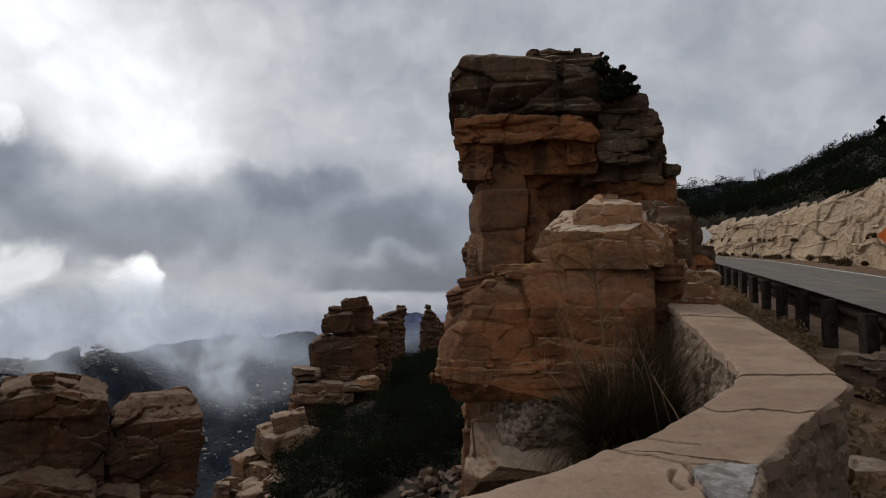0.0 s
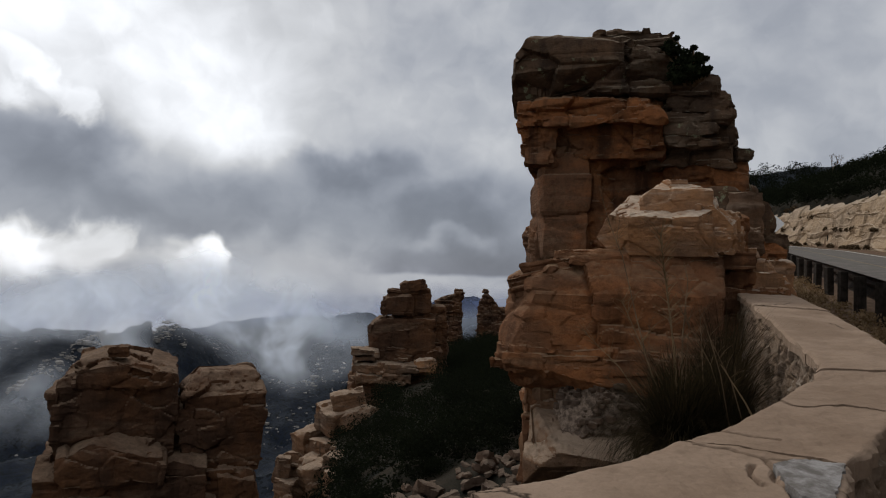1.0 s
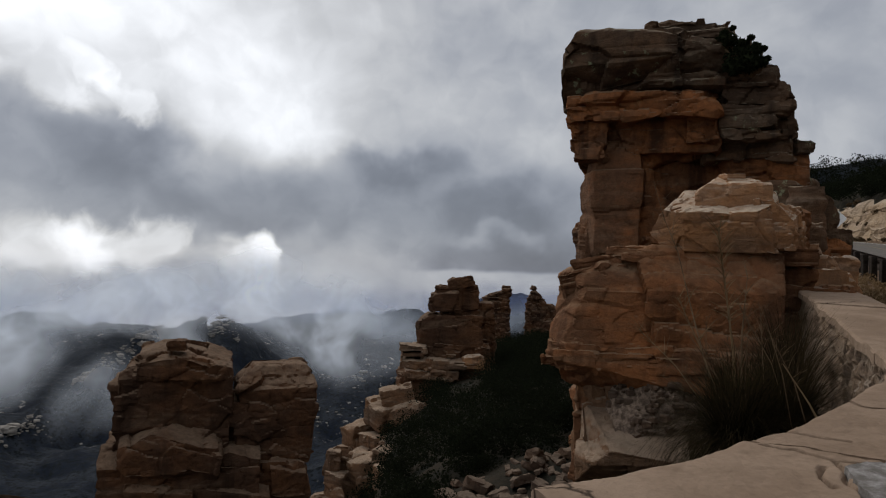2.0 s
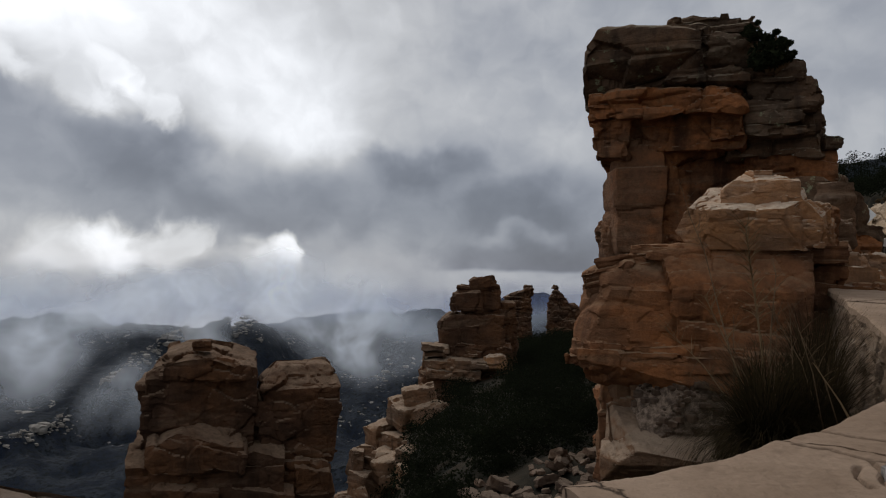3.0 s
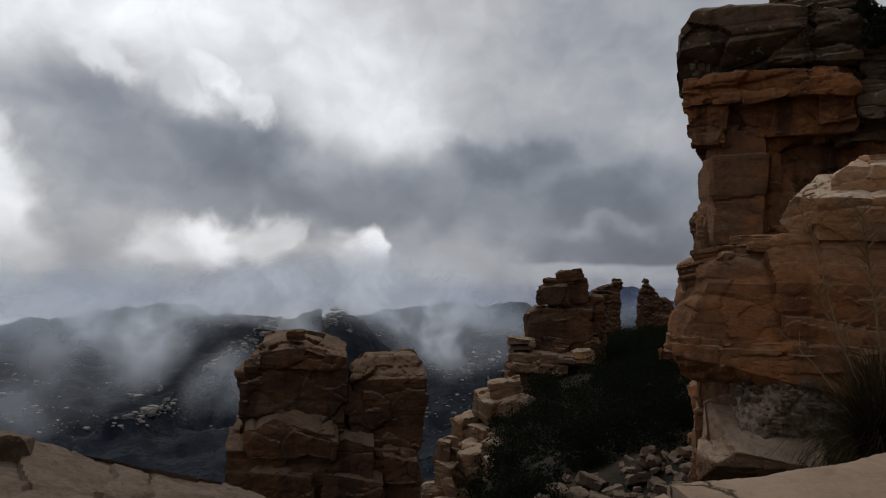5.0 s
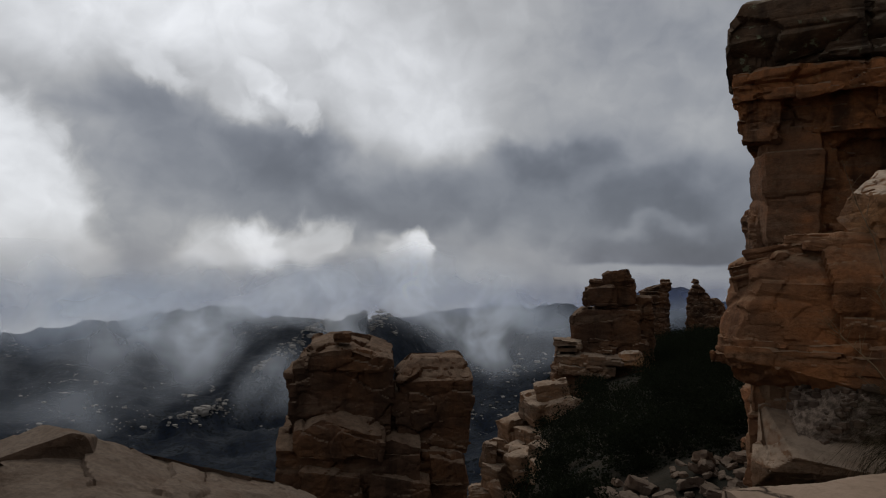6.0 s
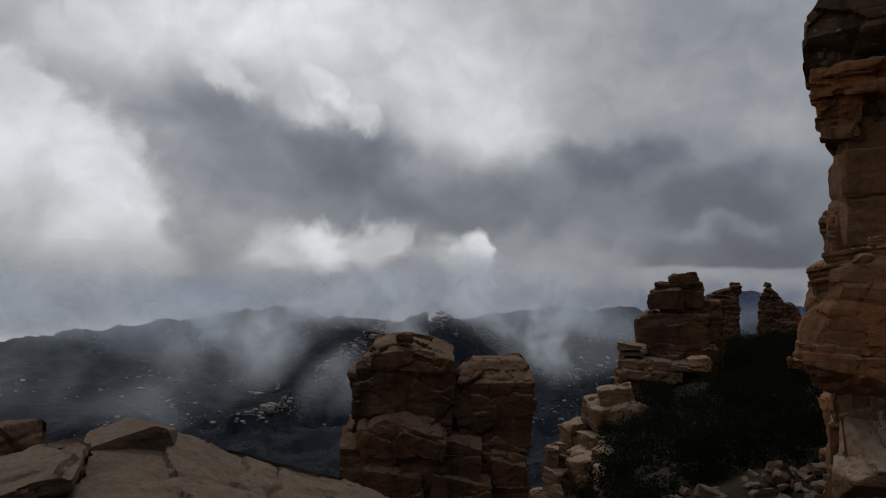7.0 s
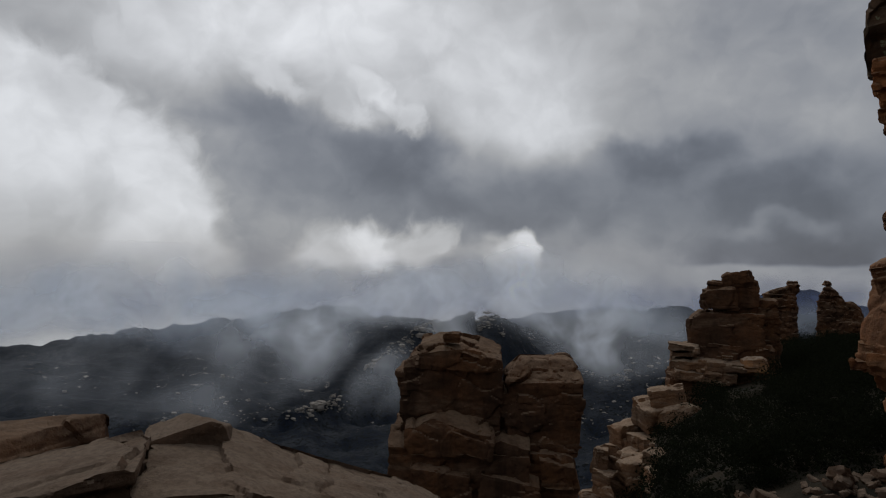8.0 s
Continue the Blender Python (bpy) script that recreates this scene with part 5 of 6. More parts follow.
# ---------------------------------------------------------------- hoodoos
def build_hoodoos():
    B = [
        ("pedestal", (-4.15, 4.05, -30, -6.75, -2.35, 2.4), 301, ROCK_FAR, "broken bedded pedestal", dict(step=0.09, beds=(0.5, 1.4), out=0.16, groove=0.06)),
        ("base_ledge", (-4.25, 1.9, -9.2, -5.85, -2.8, 2.0), 302, ROCK_FAR, "stepped base ledge", dict(beds=(0.4, 1.0), out=0.12, cuts=(((0.1, -0.7, 1), 1.02),))),
        ("left_block", (-3.78, 0.74, -6.2, -2.6, -1.9, 2.0), 303, ROCK_FAR, "brown squared block", dict(beds=(0.8, 2.0), out=0.05, chip=0.4, cell=(1.8, 0.5), chops=10, chop=(0.87, 0.97))),
        ("left_shoulder", (-4.14, -2.4, -4.25, -3.30, -1.5, 1.5), 304, ROCK_FAR, "", dict(cuts=(((-1, 0, -0.5), 1.0),))),
        ("left_cap", (-3.08, 0.78, -3.2, -1.85, -2.05, 1.8), 305, ROCK_FAR, "sloping cap slab", dict(beds=(0.25, 0.6), out=0.08, chops=10, chop=(0.84, 0.97), chip=0.5, cuts=(((1.15, -0.25, 1.53), 0.50), ((-0.38, 0, 0.42), 1.11), ((-0.3, -0.8, 1), 1.0)))),
        ("gap_block", (0.22, 1.32, -5.2, -4.15, -1.75, 1.0), 306, ROCK_FAR, "", dict(tilt=18)),
        ("gap_filler", (0.2, 1.6, -8.0, -4.7, -1.4, 1.5), 307, ROCK_FAR, "", dict()),
        ("right_block", (0.98, 4.38, -7.0, -2.84, -1.8, 1.9), 308, ROCK_FAR, "brown squared block", dict(beds=(0.8, 1.8), out=0.06, chip=0.45, cell=(1.6, 0.5), chops=4, cuts=(((-0.8, 0, 1), 1.12), ((1, 0, -0.12), 0.98), ((0.9, 0, 0.8), 1.28), ((0, -0.6, 1), 1.02)))),
        ("ledge_block", (-3.6, 0.28, -6.75, -5.0, -3.05, -0.5), 309, ROCK_FAR, "rounded ledge block", dict(beds=(0.3, 0.7), out=0.08, chops=14, chop=(0.76, 0.93), cuts=(((0.5, -0.6, 1), 0.86), ((-0.8, -0.3, 1), 1.0), ((0, -1, 0.4), 1.0)))),
        ("ledge_block", (-1.5, 0.35, -6.7, -5.6, -3.2, -0.8), 310, ROCK_FAR, "", dict(tilt=8, cuts=(((0.3, -0.7, 1), 0.9),))),
        ("ledge_block", (0.24, 1.98, -7.1, -6.0, -2.8, -0.8), 311, ROCK_FAR, "", dict(cuts=(((0.5, -0.5, 1), 0.95), ((-0.7, 0, 1), 1.1)))),
        ("ledge_block", (2.4, 3.9, -8.2, -6.7, -2.6, 0), 312, ROCK_FAR, "", dict(cuts=(((0.2, -0.7, 1), 0.95),))),
        ("ledge_block", (-3.2, -0.6, -8.6, -7.0, -3.2, -1), 313, ROCK_FAR, "", dict(cuts=(((0.2, -0.7, 1), 0.95),))),
        ("ledge_block", (-0.2, 2.4, -9.0, -7.3, -3.0, -1), 314, ROCK_FAR, "", dict(cuts=(((0.3, -0.7, 1), 0.95),))),
        ("balanced_stone", (-1.92, -1.18, -1.96, -1.54, -1.7, -0.9), 315, ROCK_FAR, "flat balanced stone", dict(step=0.04, chops=12, cell=(0.5, 0.2))),
    ]
    crag_thing("twin_hoodoo", "split brown hoodoo with a balanced stone", "hoodoo", (-14.97, 28.32), -27.59, B, (-14.97, 28.32, -20), step=0.06, beds=(0.9, 2.2), out=0.05, groove=0.022, chip=0.42, rough=0.07, cell=(1.7, 0.45))
    B = [
        ("top_slab", (-0.5, 1.58, 0.40, 1.20, -1.3, 1.2), 321, ROCK_FAR, "tilted top slab", dict(chops=12, chop=(0.78, 0.95), tilt=-12, beds=(0.2, 0.4))),
        ("knob", (-1.5, -0.2, -0.12, 0.36, -1.2, 0.8), 322, ROCK_FAR, "", dict(tilt=6)),
        ("head_block", (-1.95, 0.5, -1.55, 0.02, -1.6, 1.2), 323, ROCK_FAR, "knobbly head block", dict(chops=12, chop=(0.8, 0.95), cuts=(((-1, -0.5, -0.5), 1.15),))),
        ("head", (-1.3, 1.92, -2.3, 0.62, -1.1, 1.6), 324, ROCK_FAR, "stacked head", dict(beds=(0.3, 0.9), out=0.14, chops=14, chop=(0.78, 0.94))),
        ("body", (-2.98, 2.25, -6, -1.85, -1.8, 2), 325, ROCK_FAR, "thick dark column", dict(chops=12, chop=(0.82, 0.96), cuts=(((-1, 0, 1), 1.22),))),
        ("body_foot", (-3.1, 3.0, -16, -4.2, -1.9, 2.5), 326, ROCK_FAR, "", dict()),
        ("side_column", (1.2, 3.4, -7, -0.9, -0.6, 2.4), 327, ROCK_FAR, "dark side column", dict(cuts=(((1, 0, 0.7), 1.1),))),
        ("stacked_slab", (-4.22, -2.1, -4.66, -4.14, -2.9, -0.5), 328, ROCK_MID, "flat stacked slab", dict(beds=(0.15, 0.3), tilt=3)),
        ("stacked_slab", (-4.08, -2.2, -5.16, -4.64, -2.8, -0.5), 329, ROCK_MID, "", dict(beds=(0.15, 0.3))),
        ("shelf_slab", (-4.1, 0.9, -5.95, -5.08, -3.2, 0.2), 330, ROCK_MID, "pale-topped shelf slab", dict(cuts=(((0.1, -0.6, 1), 0.9),))),
        ("shelf_slab", (-3.9, 0.3, -6.75, -5.85, -3.4, 0), 331, ROCK_MID, "", dict(cuts=(((0.1, -0.5, 1), 0.95),), rz=6)),
        ("shelf_stone", (-0.6, 0.25, -5.15, -4.8, -2.6, -1.6), 332, ROCK_MID, "", dict(step=0.06)),
        ("shelf_column", (-4.6, -0.4, -16, -6.4, -2.8, 1.5), 333, ROCK_FAR, "dark cliff below the shelf", dict(beds=(0.8, 2.0), cuts=(((-1, -0.4, 0.06), 1.1),))),
        ("buttress", (-5.5, -3.5, -16, -8.1, -3.3, 0), 334, ROCK_MID, "tan ribbed buttress", dict(tilt=14, beds=(1.0, 2.0))),
        ("buttress", (-6.4, -4.5, -17, -9.7, -3.7, -0.5), 335, ROCK_MID, "", dict(tilt=12, beds=(1.0, 2.0))),
    ]
    crag_thing("stepped_hoodoo", "tall stepped hoodoo with a knobbly head", "hoodoo", (-7.71, 54.44), -7.90, B, (-8.5, 54.3, -12), step=0.09, beds=(0.9, 2.4), out=0.10, groove=0.04, chip=0.55, rough=0.14, cell=(1.9, 0.6))


build_hoodoos()
boulder_thing("round_boulder", "pale rounded boulder on the dark slope", (-5.96, 52.9, -6.15), (1.75, 1.6, 1.45), 105, ROCK_PALE, 20, chop=(0.7, 0.9), chops=20)

for O, AZ, rows, seed, d, lab in (((-7.45, 104.71), -3.99, [(-20, -3.2, 2.6), (-12, -3.0, 2.2), (-7.9, -2.8, 1.7), (-3.78, -2.75, 1.4), (-2.12, -2.8, 1.4), (-1.5, -1.6, 1.65), (-1.15, -0.4, 1.45), (-1.0, 0.3, 1.4), (-0.85, 0.15, 1.75), (-0.3, 0.22, 1.75)], 111, 1.5, "far brown spire with a balanced capstone"),
                                 ((-1.76, 104.95), -0.88, [(-20, -2.4, 2.6), (-11.65, -2.1, 2.2), (-6.8, -1.8, 1.8), (-4, -1.8, 1.5), (-2.77, -1.86, 1.3), (-1.7, -1.3, 0.74), (-1.2, -1.0, 0.0), (-0.85, -0.72, -0.2), (-0.7, -0.95, -0.05), (-0.25, -0.85, -0.2)], 112, 1.2, "far brown spire with a small capstone"),
                                 ((0.45, 104.96), 0.33, [(-20, -2, 3), (-8.3, -1.6, 2.15), (-3.9, -1.2, 1.23), (-3.0, -1.0, 0.2)], 113, 1.2, "far dark rock pinnacle")):
    v, f = strata_rock(rows5(rows, -d, d), 130, 160, seed, layer=(0.6, 1.6), block=(1.5, 3), out=0.2, groove=0.15, rough=0.2, big=0.3, dome=0.05)
    ob = new("rock_spire", mesh_from("rock_spire", placed(v, O, AZ) - np.array((O[0], O[1], 0)), f, ROCK_FAR))
    ob.location = (O[0], O[1], 0)
    tagged(ob, lab, "rock spire", "far spires")

# stepped outcrop in front of the stepped hoodoo
for k, (x, y, z, sx, sy, sz) in enumerate(((-9.3, 44.2, -8.9, 2.6, 2.0, 1.5), (-10.9, 44.4, -9.0, 2.2, 2, 1.6), (-8.3, 43.6, -9.3, 2.2, 1.8, 1.3), (-11.2, 43.4, -10.3, 2.0, 1.8, 1.1), (-9.8, 43.0, -10.4, 2.2, 1.8, 1.2), (-11.4, 42.9, -11.5, 2.4, 2, 1.3), (-10.2, 45.2, -8.3, 2.6, 2.2, 1.8),
                                           (-12.4, 43.6, -12.4, 1.8, 1.6, 1.6), (-13.9, 42.8, -11.5, 0.8, 0.8, 1.3), (-13.2, 42.6, -13.3, 2.0, 1.8, 1.6), (-14.4, 42.3, -14.6, 1.8, 1.6, 1.6), (-12.2, 42.0, -14.0, 2.6, 2, 1.8), (-10.8, 41.8, -13.0, 2.2, 1.8, 1.6), (-13.4, 41.6, -15.6, 3, 2.4, 2.0), (-11.2, 47, -9.9, 3.2, 3, 2.2), (-7.0, 30, -7.6, 1.6, 1.4, 1.0), (-8.2, 31, -8.6, 2.0, 1.6, 1.3), (-9.0, 33, -9.6, 2.0, 1.6, 1.4), (-6.4, 27, -7.4, 1.4, 1.2, 0.9), (-9.6, 37, -10.0, 2.2, 1.8, 1.4), (-12.6, 45, -10.6, 2.4, 2.0, 1.8), (-13.6, 44.5, -12.6, 2.6, 2, 2))):
    boulder_thing("outcrop_boulder", "tan rounded outcrop block on the slope", (x, y, z), (sx, sy, sz), 120 + k, ROCK_MID, k * 47, (k * 53) % 29 - 14, (k * 37) % 31 - 15, grain=24, group="slope outcrop", bed=0.5, chop=(0.74, 0.94), chip=0.5)
for k, (x, y, z) in enumerate(((-5.95, 44.6, -7.3), (-6.6, 44.5, -9.0), (-4.1, 44.8, -8.1), (-5.2, 42, -8.4))):
    boulder_thing("slope_stone", "pale stone among dark shrubs", (x, y, z), (0.7, 0.6, 0.55), 140 + k, ROCK_PALE, k * 31, grain=10, group="slope stones")

# rubble at the foot of the ledge
rng = random.Random(21)
spots = []
for k in range(290):
    x, y = rng.uniform(-2.6, 0.9), rng.uniform(10.5, 14.5)
    if rng.random() < 0.45:
        x, y = rng.uniform(-1.2, 0.7), rng.uniform(8.6, 11)
    spots.append((x, y, rng.uniform(0.06, 0.16) + 0.26 * rng.random() ** 4))
zs = ground_z(*np.array(spots)[:, :2].T)
for k, ((x, y, s), z) in enumerate(zip(spots, zs)):
    boulder_thing("scree_block", "pale angular scree block below the ledge", (x, y, float(z) - 0.02), (s * 1.6, s, s * 0.6), 150 + k, ROCK_NEAR, rng.uniform(0, 360), rng.uniform(-30, 30), rng.uniform(-30, 30), 8, group="scree", chops=14, chop=(0.62, 0.90), chip=0.9)


# ---------------------------------------------------------------- near rock
def build_viewpoint_rock():
    top = lambda a, b, o: ((a, b, 1), o)
    B = [
        ("slab", (-0.75, 2.6, -4.5, 0.10, -1.5, 0.35), 341, ROCK_NEAR, "broad pale slab falling to the canyon", dict(beds=(0.5, 1.0), chops=3, cuts=(((0.26, 0.01, 1), 0.80), ((0.43, 0.01, 1), 0.81)))),
        ("side_slab", (-2.9, -0.70, -4.5, 0.30, -1.7, -0.25), 342, ROCK_NEAR, "flat side slab with a dark undercut edge", dict(beds=(0.3, 0.8), chops=3, cuts=(((-0.086, 0.01, 1), 0.913), ((0.35, -1, -0.1), 1.02)))),
        ("ridge_wedge", (-0.74, -0.10, -0.75, 0.21, -0.15, 0.6), 343, ROCK_NEAR, "tilted wedge of darker rock", dict(tilt=-14, chops=4, cuts=(((0.5, 0.2, 1), 1.02),))),
        ("low_block", (-0.66, 0.10, -2.2, -0.06, -0.9, 0.2), 344, ROCK_NEAR, "dark broken block in the cleft", dict(chip=1.0, cuts=(((0.5, -0.4, 1), 0.95),))),
        ("back_block", (-2.9, -1.45, -4.0, -0.10, 1.0, 2.4), 345, ROCK_FAR, "brown block behind the slab", dict(cuts=(((0.5, -0.3, 1), 1.05),))),
    ]
    crag_thing("viewpoint_rock", "broad pale weathered rock below the viewpoint", "rock", (-4.6, 4.0), -49, B, (-4.6, 4, -1.5), step=0.02, beds=(0.2, 0.6), out=0.03, groove=0.02, chip=0.28, rough=0.035, cell=(0.9, 0.2))


build_viewpoint_rock()


# ---------------------------------------------------------------- plants
def juniper(name, label, base, clumps, count, size, seed, leaf=LEAF):
    t = thing(name, label, "shrub", base)
    cs = np.array(clumps)
    pieces = []
    for c in cs:
        mid = np.array(base) * 0.4 + c[:3] * 0.6 + np.array((0.05, 0, -0.05))
        pieces.append(tube([base, mid, c[:3]], [0.06, 0.035, 0.012]))
    v, f = joined(pieces)
    attach("trunk", mesh_from("trunk", v, f, TWIG), t, "twisted grey stems")
    v, f = leaves(cs[:, :3], cs[:, 3], count, size, seed)
    attach("crown", mesh_from("crown", v, f, leaf, False), t, "dark green sprays")


a = radians(9.97)
ux, vx = np.array((math.cos(a), -math.sin(a), 0)), np.array((math.sin(a), math.cos(a), 0))
T0 = np.array((2.77, 15.76, 0))
at = lambda u, v, z: T0 + ux * (u * 0.95) + vx * v + np.array((0, 0, EYE_Z + (z - EYE_Z) * 0.915))
juniper("juniper_shrub", "dark green juniper rooted on the tower's shoulder", tuple(at(1.3, -1.85, 5.9)),
        [(*at(u - 0.22, v - 1.15, z - 0.26), r * 0.9) for u, v, z, r in ((1.35, -0.9, 6.6, 0.26), (1.2, -0.9, 6.95, 0.20), (1.12, -0.9, 7.12, 0.10), (1.45, -0.8, 6.85, 0.20), (1.62, -0.9, 6.62, 0.22), (1.7, -0.8, 6.8, 0.14), (1.55, -1.0, 6.4, 0.25), (1.3, -1.0, 6.35, 0.24), (1.8, -0.9, 6.45, 0.16), (1.28, -0.9, 7.22, 0.07), (1.02, -0.9, 7.0, 0.08), (1.62, -0.9, 6.98, 0.08), (1.86, -0.9, 6.72, 0.08), (1.93, -0.9, 6.5, 0.08))], 5200, 0.034, 7, LEAF_GREEN)


def brush(name, label, spots, count, size, seed, leaf):
    """Uncountable brush: clumps of leaf sprays over a slope."""
    c = np.array([s[:3] for s in spots])
    r = np.array([s[3] for s in spots])
    v, f = leaves(c, np.stack([r, r, r * 0.85], -1), count, size, seed, 0.9)
    tagged(new(name, mesh_from(name, v, f, leaf, False)), label, "shrubs", kind="stuff")


# dark shrubs on the slope behind the ledge, shade put into their leaf colour
rng = random.Random(31)


def on_ground(xyh, layers):
    """Clumps (x, y, z, radius) stood on the ground; layers: (share of the radius up, radius share, side jitter)."""
    a = np.array(xyh)
    z = ground_z(a[:, 0], a[:, 1])
    out = []
    for up, share, side in layers:
        for (x, y, h), g0 in zip(xyh, z):
            out.append((x + rng.uniform(-side, side) * h, y + rng.uniform(-side, side) * h, g0 + up * h, h * share))
    return out


xyh = []
for _ in range(1150):
    az = rng.uniform(-17.5, 3.5)
    r = 9 + 98 * rng.random() ** 1.1
    if az > 0 and r < 19 or az < -10 and 34 < r < 52 or az > -8 and r < 15 or abs(az + 6.5) < 1.6 and 42 < r < 54:
        continue
    h = rng.uniform(0.25, 0.9) * (0.55 + r / 55)
    x, y = r * math.sin(radians(az)), r * math.cos(radians(az))
    xyh.append((x, y, h))
# keep the boulder and the shelf of the stepped hoodoo clear
a = np.array(xyh)
az, far = bearing(a[:, 0], a[:, 1])
tall = ground_z(a[:, 0], a[:, 1]) + 1.5 * a[:, 2] > EYE_Z - 0.150 * far
xyh = [q for q, hides in zip(xyh, (az > -11.5) & (az < -5.2) & (far < 54) & tall) if not hides]
brush("slope_shrubs", "dense evergreen shrubs on the slope, coloured dark for its shade", on_ground(xyh, ((0.4, 1.0, 0.1), (0.9, 0.6, 0.5), (0.5, 0.7, 0.9))), 420000, 0.058, 3, LEAF)

# brush on the hill above the road
xyh = []
for _ in range(1900):
    y = rng.uniform(8, 190)
    x = float(np.interp(y, BANK_Y, BANK_X)) + 2.6 + 56 * rng.random() ** 1.6
    xyh.append((x, y, rng.uniform(0.35, 1.1) * (0.9 + y / 120)))
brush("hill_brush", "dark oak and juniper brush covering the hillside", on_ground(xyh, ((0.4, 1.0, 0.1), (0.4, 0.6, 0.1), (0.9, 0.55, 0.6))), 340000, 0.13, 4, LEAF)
spots = []
for _ in range(95):
    y = rng.uniform(22, 105)
    d = rng.choice((-0.35, 0.2, 1.1, 1.9, 2.6))
    h = rng.uniform(0.2, 0.55)
    spots.append((float(np.interp(y, BANK_Y, BANK_X)) + d - 0.25, y, float(shelf_z(y)) + max(0.0, d - 0.1) * 1.9 + h * 0.3, h))
brush("bank_tufts", "dry brown tufts on the ledges of the cut bank", spots, 16000, 0.10, 5, LEAF_DRY)
xyh = []
for _ in range(150):
    y = rng.uniform(3.5, 30)
    xyh.append((float(np.interp(y, RAIL_Y, RAIL_X)) - rng.uniform(0.2, 1.6), y, rng.uniform(0.10, 0.28)))
brush("shoulder_grass", "dry straw tufts along the guard rail", on_ground(xyh, ((0.3, 1.0, 0.0),)), 16000, 0.03, 6, STRAW)


def bare_tree(base, height, seed):
    rng = random.Random(seed)
    t = thing("bare_tree", "leafless grey tree on the hill crest", "tree", base)
    trunk, limbs = [], []

    def grow(p, d, length, rad, depth):
        q = p + d * length
        (trunk if depth == 0 else limbs).append(tube([p, p.lerp(q, 0.5) + Vector((rng.uniform(-1, 1), rng.uniform(-1, 1), 0)) * length * 0.06, q], [rad, rad * 0.8, rad * 0.6], 5))
        if depth < 4:
            for _ in range(3):
                e = (d + Vector((rng.uniform(-0.8, 0.8), rng.uniform(-0.8, 0.8), rng.uniform(-0.1, 0.5)))).normalized()
                grow(q, e, length * rng.uniform(0.55, 0.8), rad * 0.55, depth + 1)

    grow(Vector(base) - Vector((0, 0, 0.3)), Vector((0.05, 0, 1)).normalized(), height * 0.3, height * 0.025, 0)
    v, f = joined(trunk)
    attach("trunk", mesh_from("trunk", v, f, TWIG), t, "grey trunk")
    v, f = joined(limbs)
    attach("limbs", mesh_from("limbs", v, f, TWIG), t, "bare twigs")


rr = np.linspace(30, 120, 240)
cx, cy = rr * math.sin(radians(33.9)), rr * math.cos(radians(33.9))
cz = ground_z(cx, cy)
k = int(np.argmax((cz - EYE_Z) / rr))
juniper("juniper_shrub", "dark upright juniper on the hill crest", (float(cx[k]), float(cy[k]), float(cz[k])),
        [(float(cx[k]) + dx, float(cy[k]) + dy, float(cz[k]) + dz, r) for dx, dy, dz, r in ((0, 0, 0.8, 0.8), (0.3, 0, 1.5, 0.7), (-0.2, 0.2, 2.1, 0.55), (0.1, 0, 2.7, 0.35), (0.7, 0, 0.9, 0.6))], 5000, 0.09, 17)

# on the skyline of the hill
rr = np.linspace(40, 160, 240)
cx, cy = rr * math.sin(radians(25.4)), rr * math.cos(radians(25.4))
cz = ground_z(cx, cy)
k = int(np.argmax((cz - EYE_Z) / rr))
bare_tree((float(cx[k]), float(cy[k]), float(cz[k]) + 0.3), 7.0, 3)


def grass_clump(name, label, base, count, length, spread, seed, mat, droop=0.5):
    """A clump of long narrow arching blades."""
    rng = np.random.default_rng(seed)
    t = thing(name, label, "grass clump", base)
    vs, fs, old = [], [], []
    for k in range(count + count // 6):
        if k == count:
            old, vs, fs = [vs, fs], [], []
        dead = k >= count
        a = rng.uniform(0, 2 * math.pi)
        tilt = abs(rng.normal(0, 0.55)) * spread if not dead else rng.uniform(1.0, 1.7)
        L = length * rng.uniform(0.55, 1.15)
        w = rng.uniform(0.0022, 0.005)
        d = np.array((math.cos(a), math.sin(a), 0))
        side = np.array((-math.sin(a), math.cos(a), 0))
        root = np.array(base) + d * rng.uniform(0, 0.12) + side * rng.uniform(-0.08, 0.08)
        n = len(vs)
        steps = 5
        for s in range(steps + 1):
            u = s / steps
            ang = tilt + droop * u * u * (0.4 + tilt)
            q = root + d * (L * u * math.sin(ang)) + np.array((0, 0, L * u * math.cos(ang)))
            ww = w * (1 - u * 0.85)
            vs += [tuple(q - side * ww), tuple(q + side * ww)]
        fs += [(n + 2 * s, n + 2 * s + 1, n + 2 * s + 3, n + 2 * s + 2) for s in range(steps)]
    tagged(attach("foliage", mesh_from("foliage", old[0], old[1], mat, False), t), kind="stuff")
    tagged(attach("dead_thatch", mesh_from("dead_thatch", vs, fs, BLADE_DRY, False), t, "drooping dry brown leaves"), kind="stuff")
    return t


g = lambda x, y: float(ground_z([x], [y])[0])
grass_clump("beargrass_clump", "dark arching beargrass clump behind the parapet", (1.20, 4.8, 0.48), 2200, 0.64, 1.4, 1, BLADE)
grass_clump("beargrass_clump", "dark arching beargrass clump behind the parapet", (1.50, 5.0, 0.42), 1300, 0.66, 1.15, 2, BLADE)
grass_clump("bunchgrass_clump", "brown dry bunchgrass against the wall", (1.72, 5.35, 0.5), 700, 0.85, 0.75, 3, BLADE_DRY)
grass_clump("bunchgrass_clump", "brown dry bunchgrass against the wall", (1.92, 6.1, 0.6), 500, 0.80, 0.7, 4, BLADE_DRY)
grass_clump("straw_tuft", "pale dry straw tuft on the ledge", (0.78, 8.35, 1.62), 60, 0.38, 0.9, 6, STRAW)
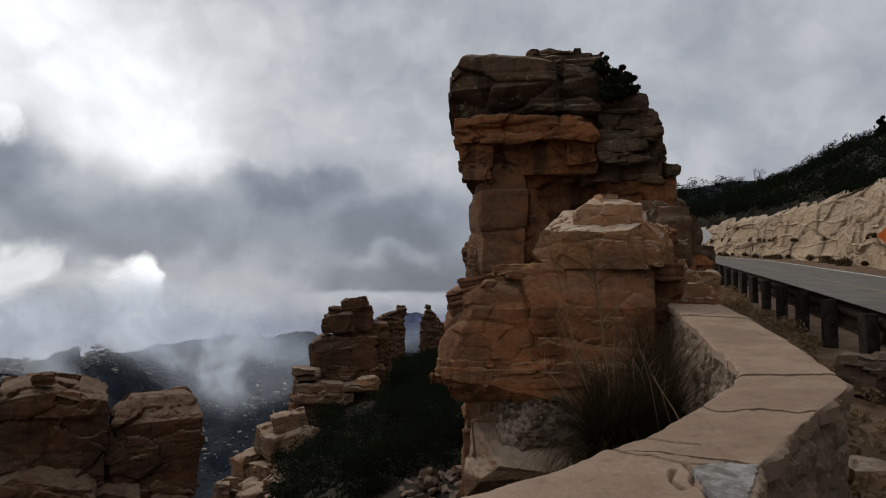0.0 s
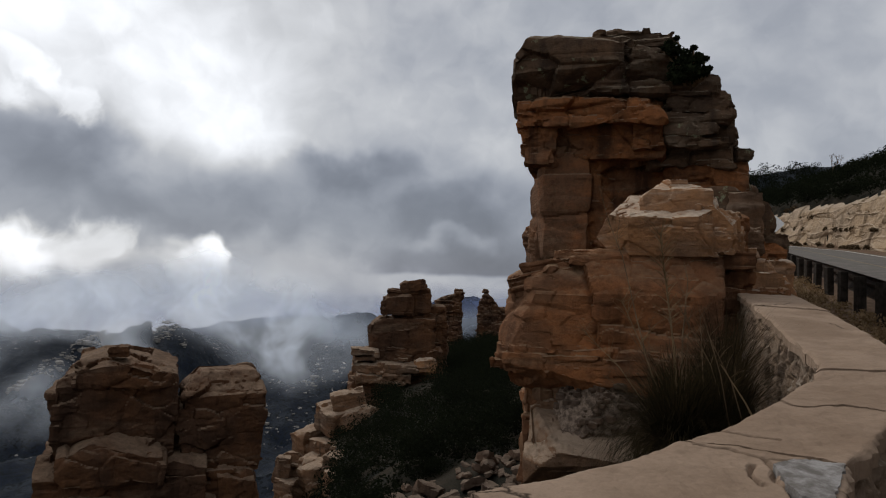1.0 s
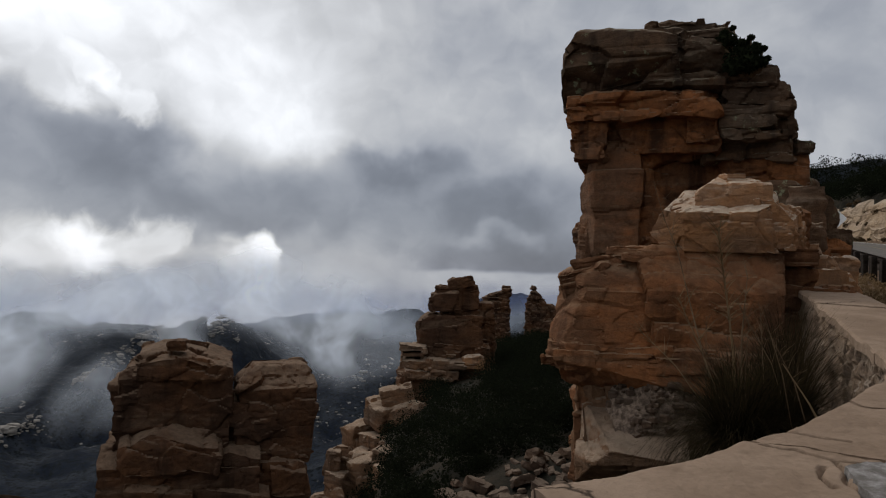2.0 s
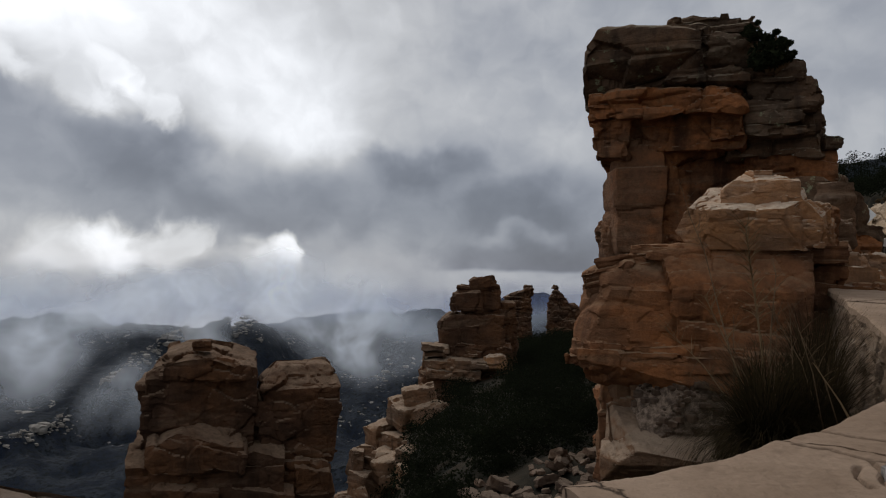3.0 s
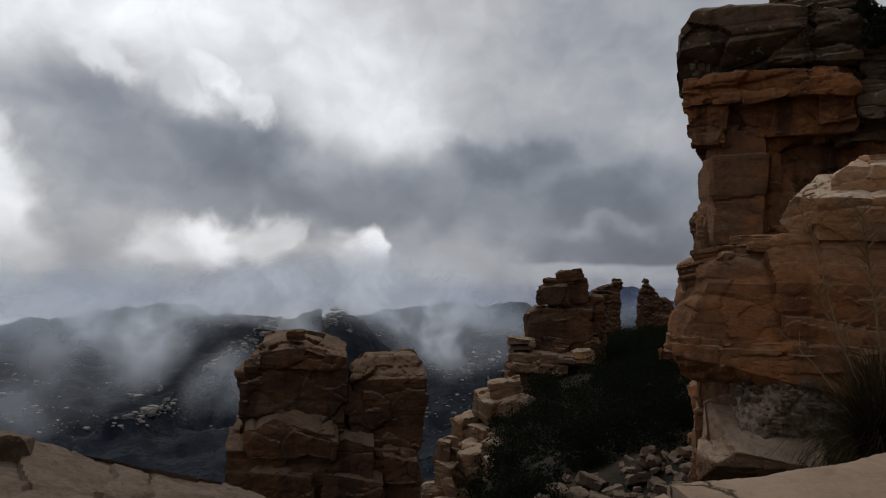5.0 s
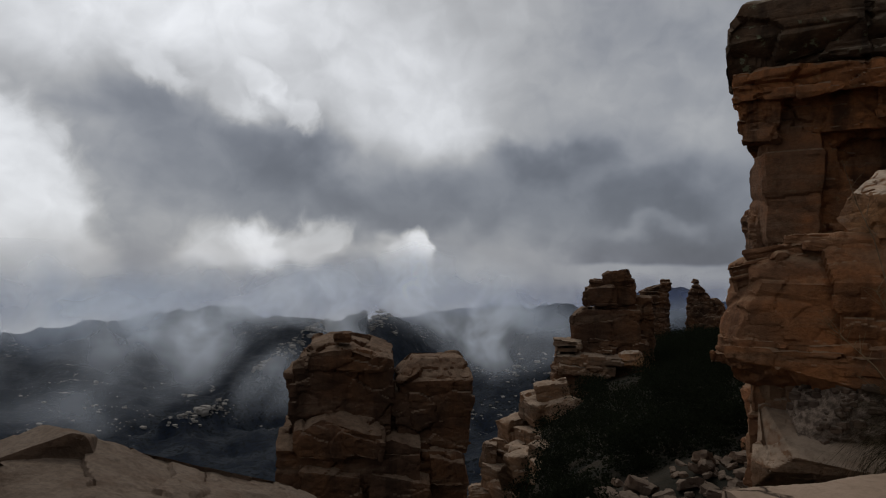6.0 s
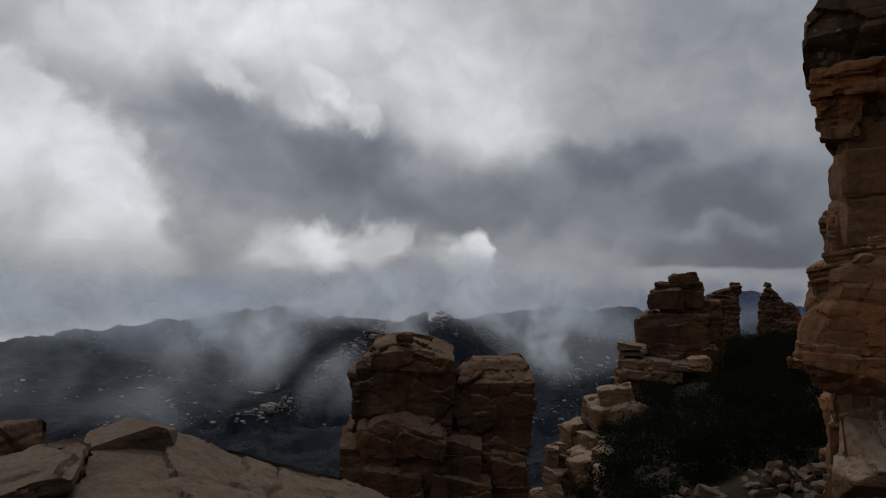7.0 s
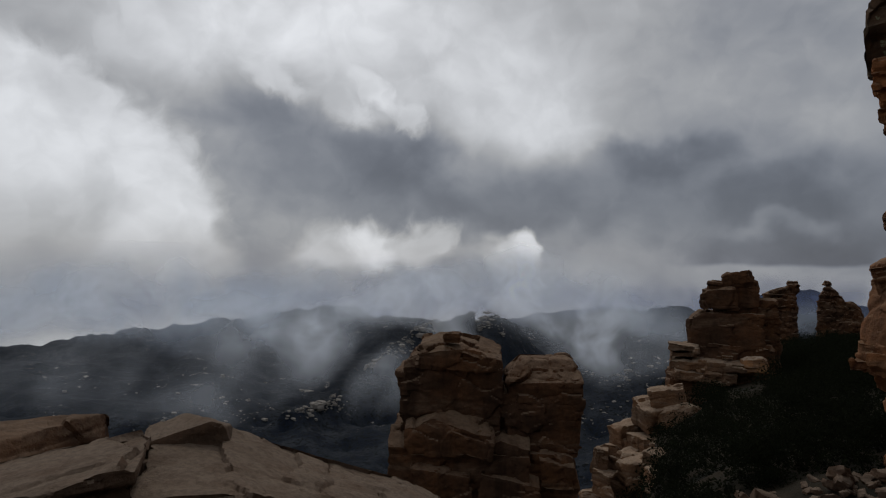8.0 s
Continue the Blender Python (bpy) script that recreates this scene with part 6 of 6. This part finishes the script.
grass_clump("straw_tuft", "pale dry straw tuft in the scree", (0.6, 9.0, 0.2), 50, 0.35, 0.9, 7, STRAW)


def stalk(name, label, points, radius, branches, seed, mat=TWIG, cat="dry stalk"):
    """A dry seed stalk with side twigs."""
    rng = random.Random(seed)
    t = thing(name, label, cat, points[0])
    pts = [Vector(p) for p in points]
    v, f = tube(pts, [radius * (1 - 0.7 * k / (len(pts) - 1)) for k in range(len(pts))], 6)
    attach("stem", mesh_from("stem", v, f, mat), t)
    tw = []
    for _ in range(branches):
        u = rng.uniform(0.45, 1.0) * (len(pts) - 1)
        k = min(int(u), len(pts) - 2)
        p = pts[k].lerp(pts[k + 1], u - k)
        d = Vector((rng.uniform(-1, 1), rng.uniform(-0.6, 0.6), rng.uniform(0.3, 1.2))).normalized() * rng.uniform(0.05, 0.2)
        tw.append(tube([p, p + d * 0.5 + Vector((0, 0, 0.01)), p + d], [radius * 0.35, radius * 0.3, radius * 0.15], 4))
    if tw:
        v, f = joined(tw)
        tagged(attach("twig_spray", mesh_from("twig_spray", v, f, mat), t), kind="stuff")


stalk("seed_stalk", "dry tan seed stalk rising from the beargrass", [(1.24, 4.9, 0.5), (1.22, 5.0, 1.1), (1.17, 5.05, 1.6), (1.13, 5.07, 1.96)], 0.010, 60, 1, STRAW)
stalk("seed_stalk", "dry tan seed stalk rising from the beargrass", [(1.2, 4.9, 0.5), (1.0, 5.0, 1.1), (0.86, 5.1, 1.45)], 0.007, 26, 2, STRAW)
stalk("seed_stalk", "dry tan seed stalk rising from the beargrass", [(1.25, 4.9, 0.5), (1.28, 5.0, 1.2), (1.33, 5.05, 1.62)], 0.008, 16, 3, TWIG)
stalk("seed_stalk", "thin bent grey twig before the tower", [(1.2, 5.3, 0.6), (1.06, 5.55, 1.3), (0.98, 5.75, 1.8), (0.88, 5.85, 2.1), (0.80, 5.9, 2.42)], 0.006, 16, 4, TWIG)
for k in range(14):
    q = random.Random(400 + k)
    x, y, h = q.uniform(1.1, 1.75), q.uniform(4.6, 5.4), q.uniform(0.9, 1.45)
    lean = q.uniform(-0.5, 0.12)
    stalk("seed_stalk", "fine dry brown twig in the beargrass", [(x, y, 0.5), (x + lean * 0.4, y + 0.05, 0.5 + (h - 0.5) * 0.55), (x + lean, y + 0.1, h)], 0.005, 9, 500 + k, TWIG)
stalk("seed_stalk", "dry tan seed stalk rising from the beargrass", [(1.15, 4.9, 0.5), (0.85, 5.1, 0.95), (0.6, 5.2, 1.2)], 0.006, 18, 5, STRAW)
stalk("dead_stick", "bleached dead stick leaning in the grass", [(1.58, 4.4, 0.70), (1.53, 4.46, 0.83), (1.45, 4.68, 1.04)], 0.008, 0, 6, STRAW, "stick")
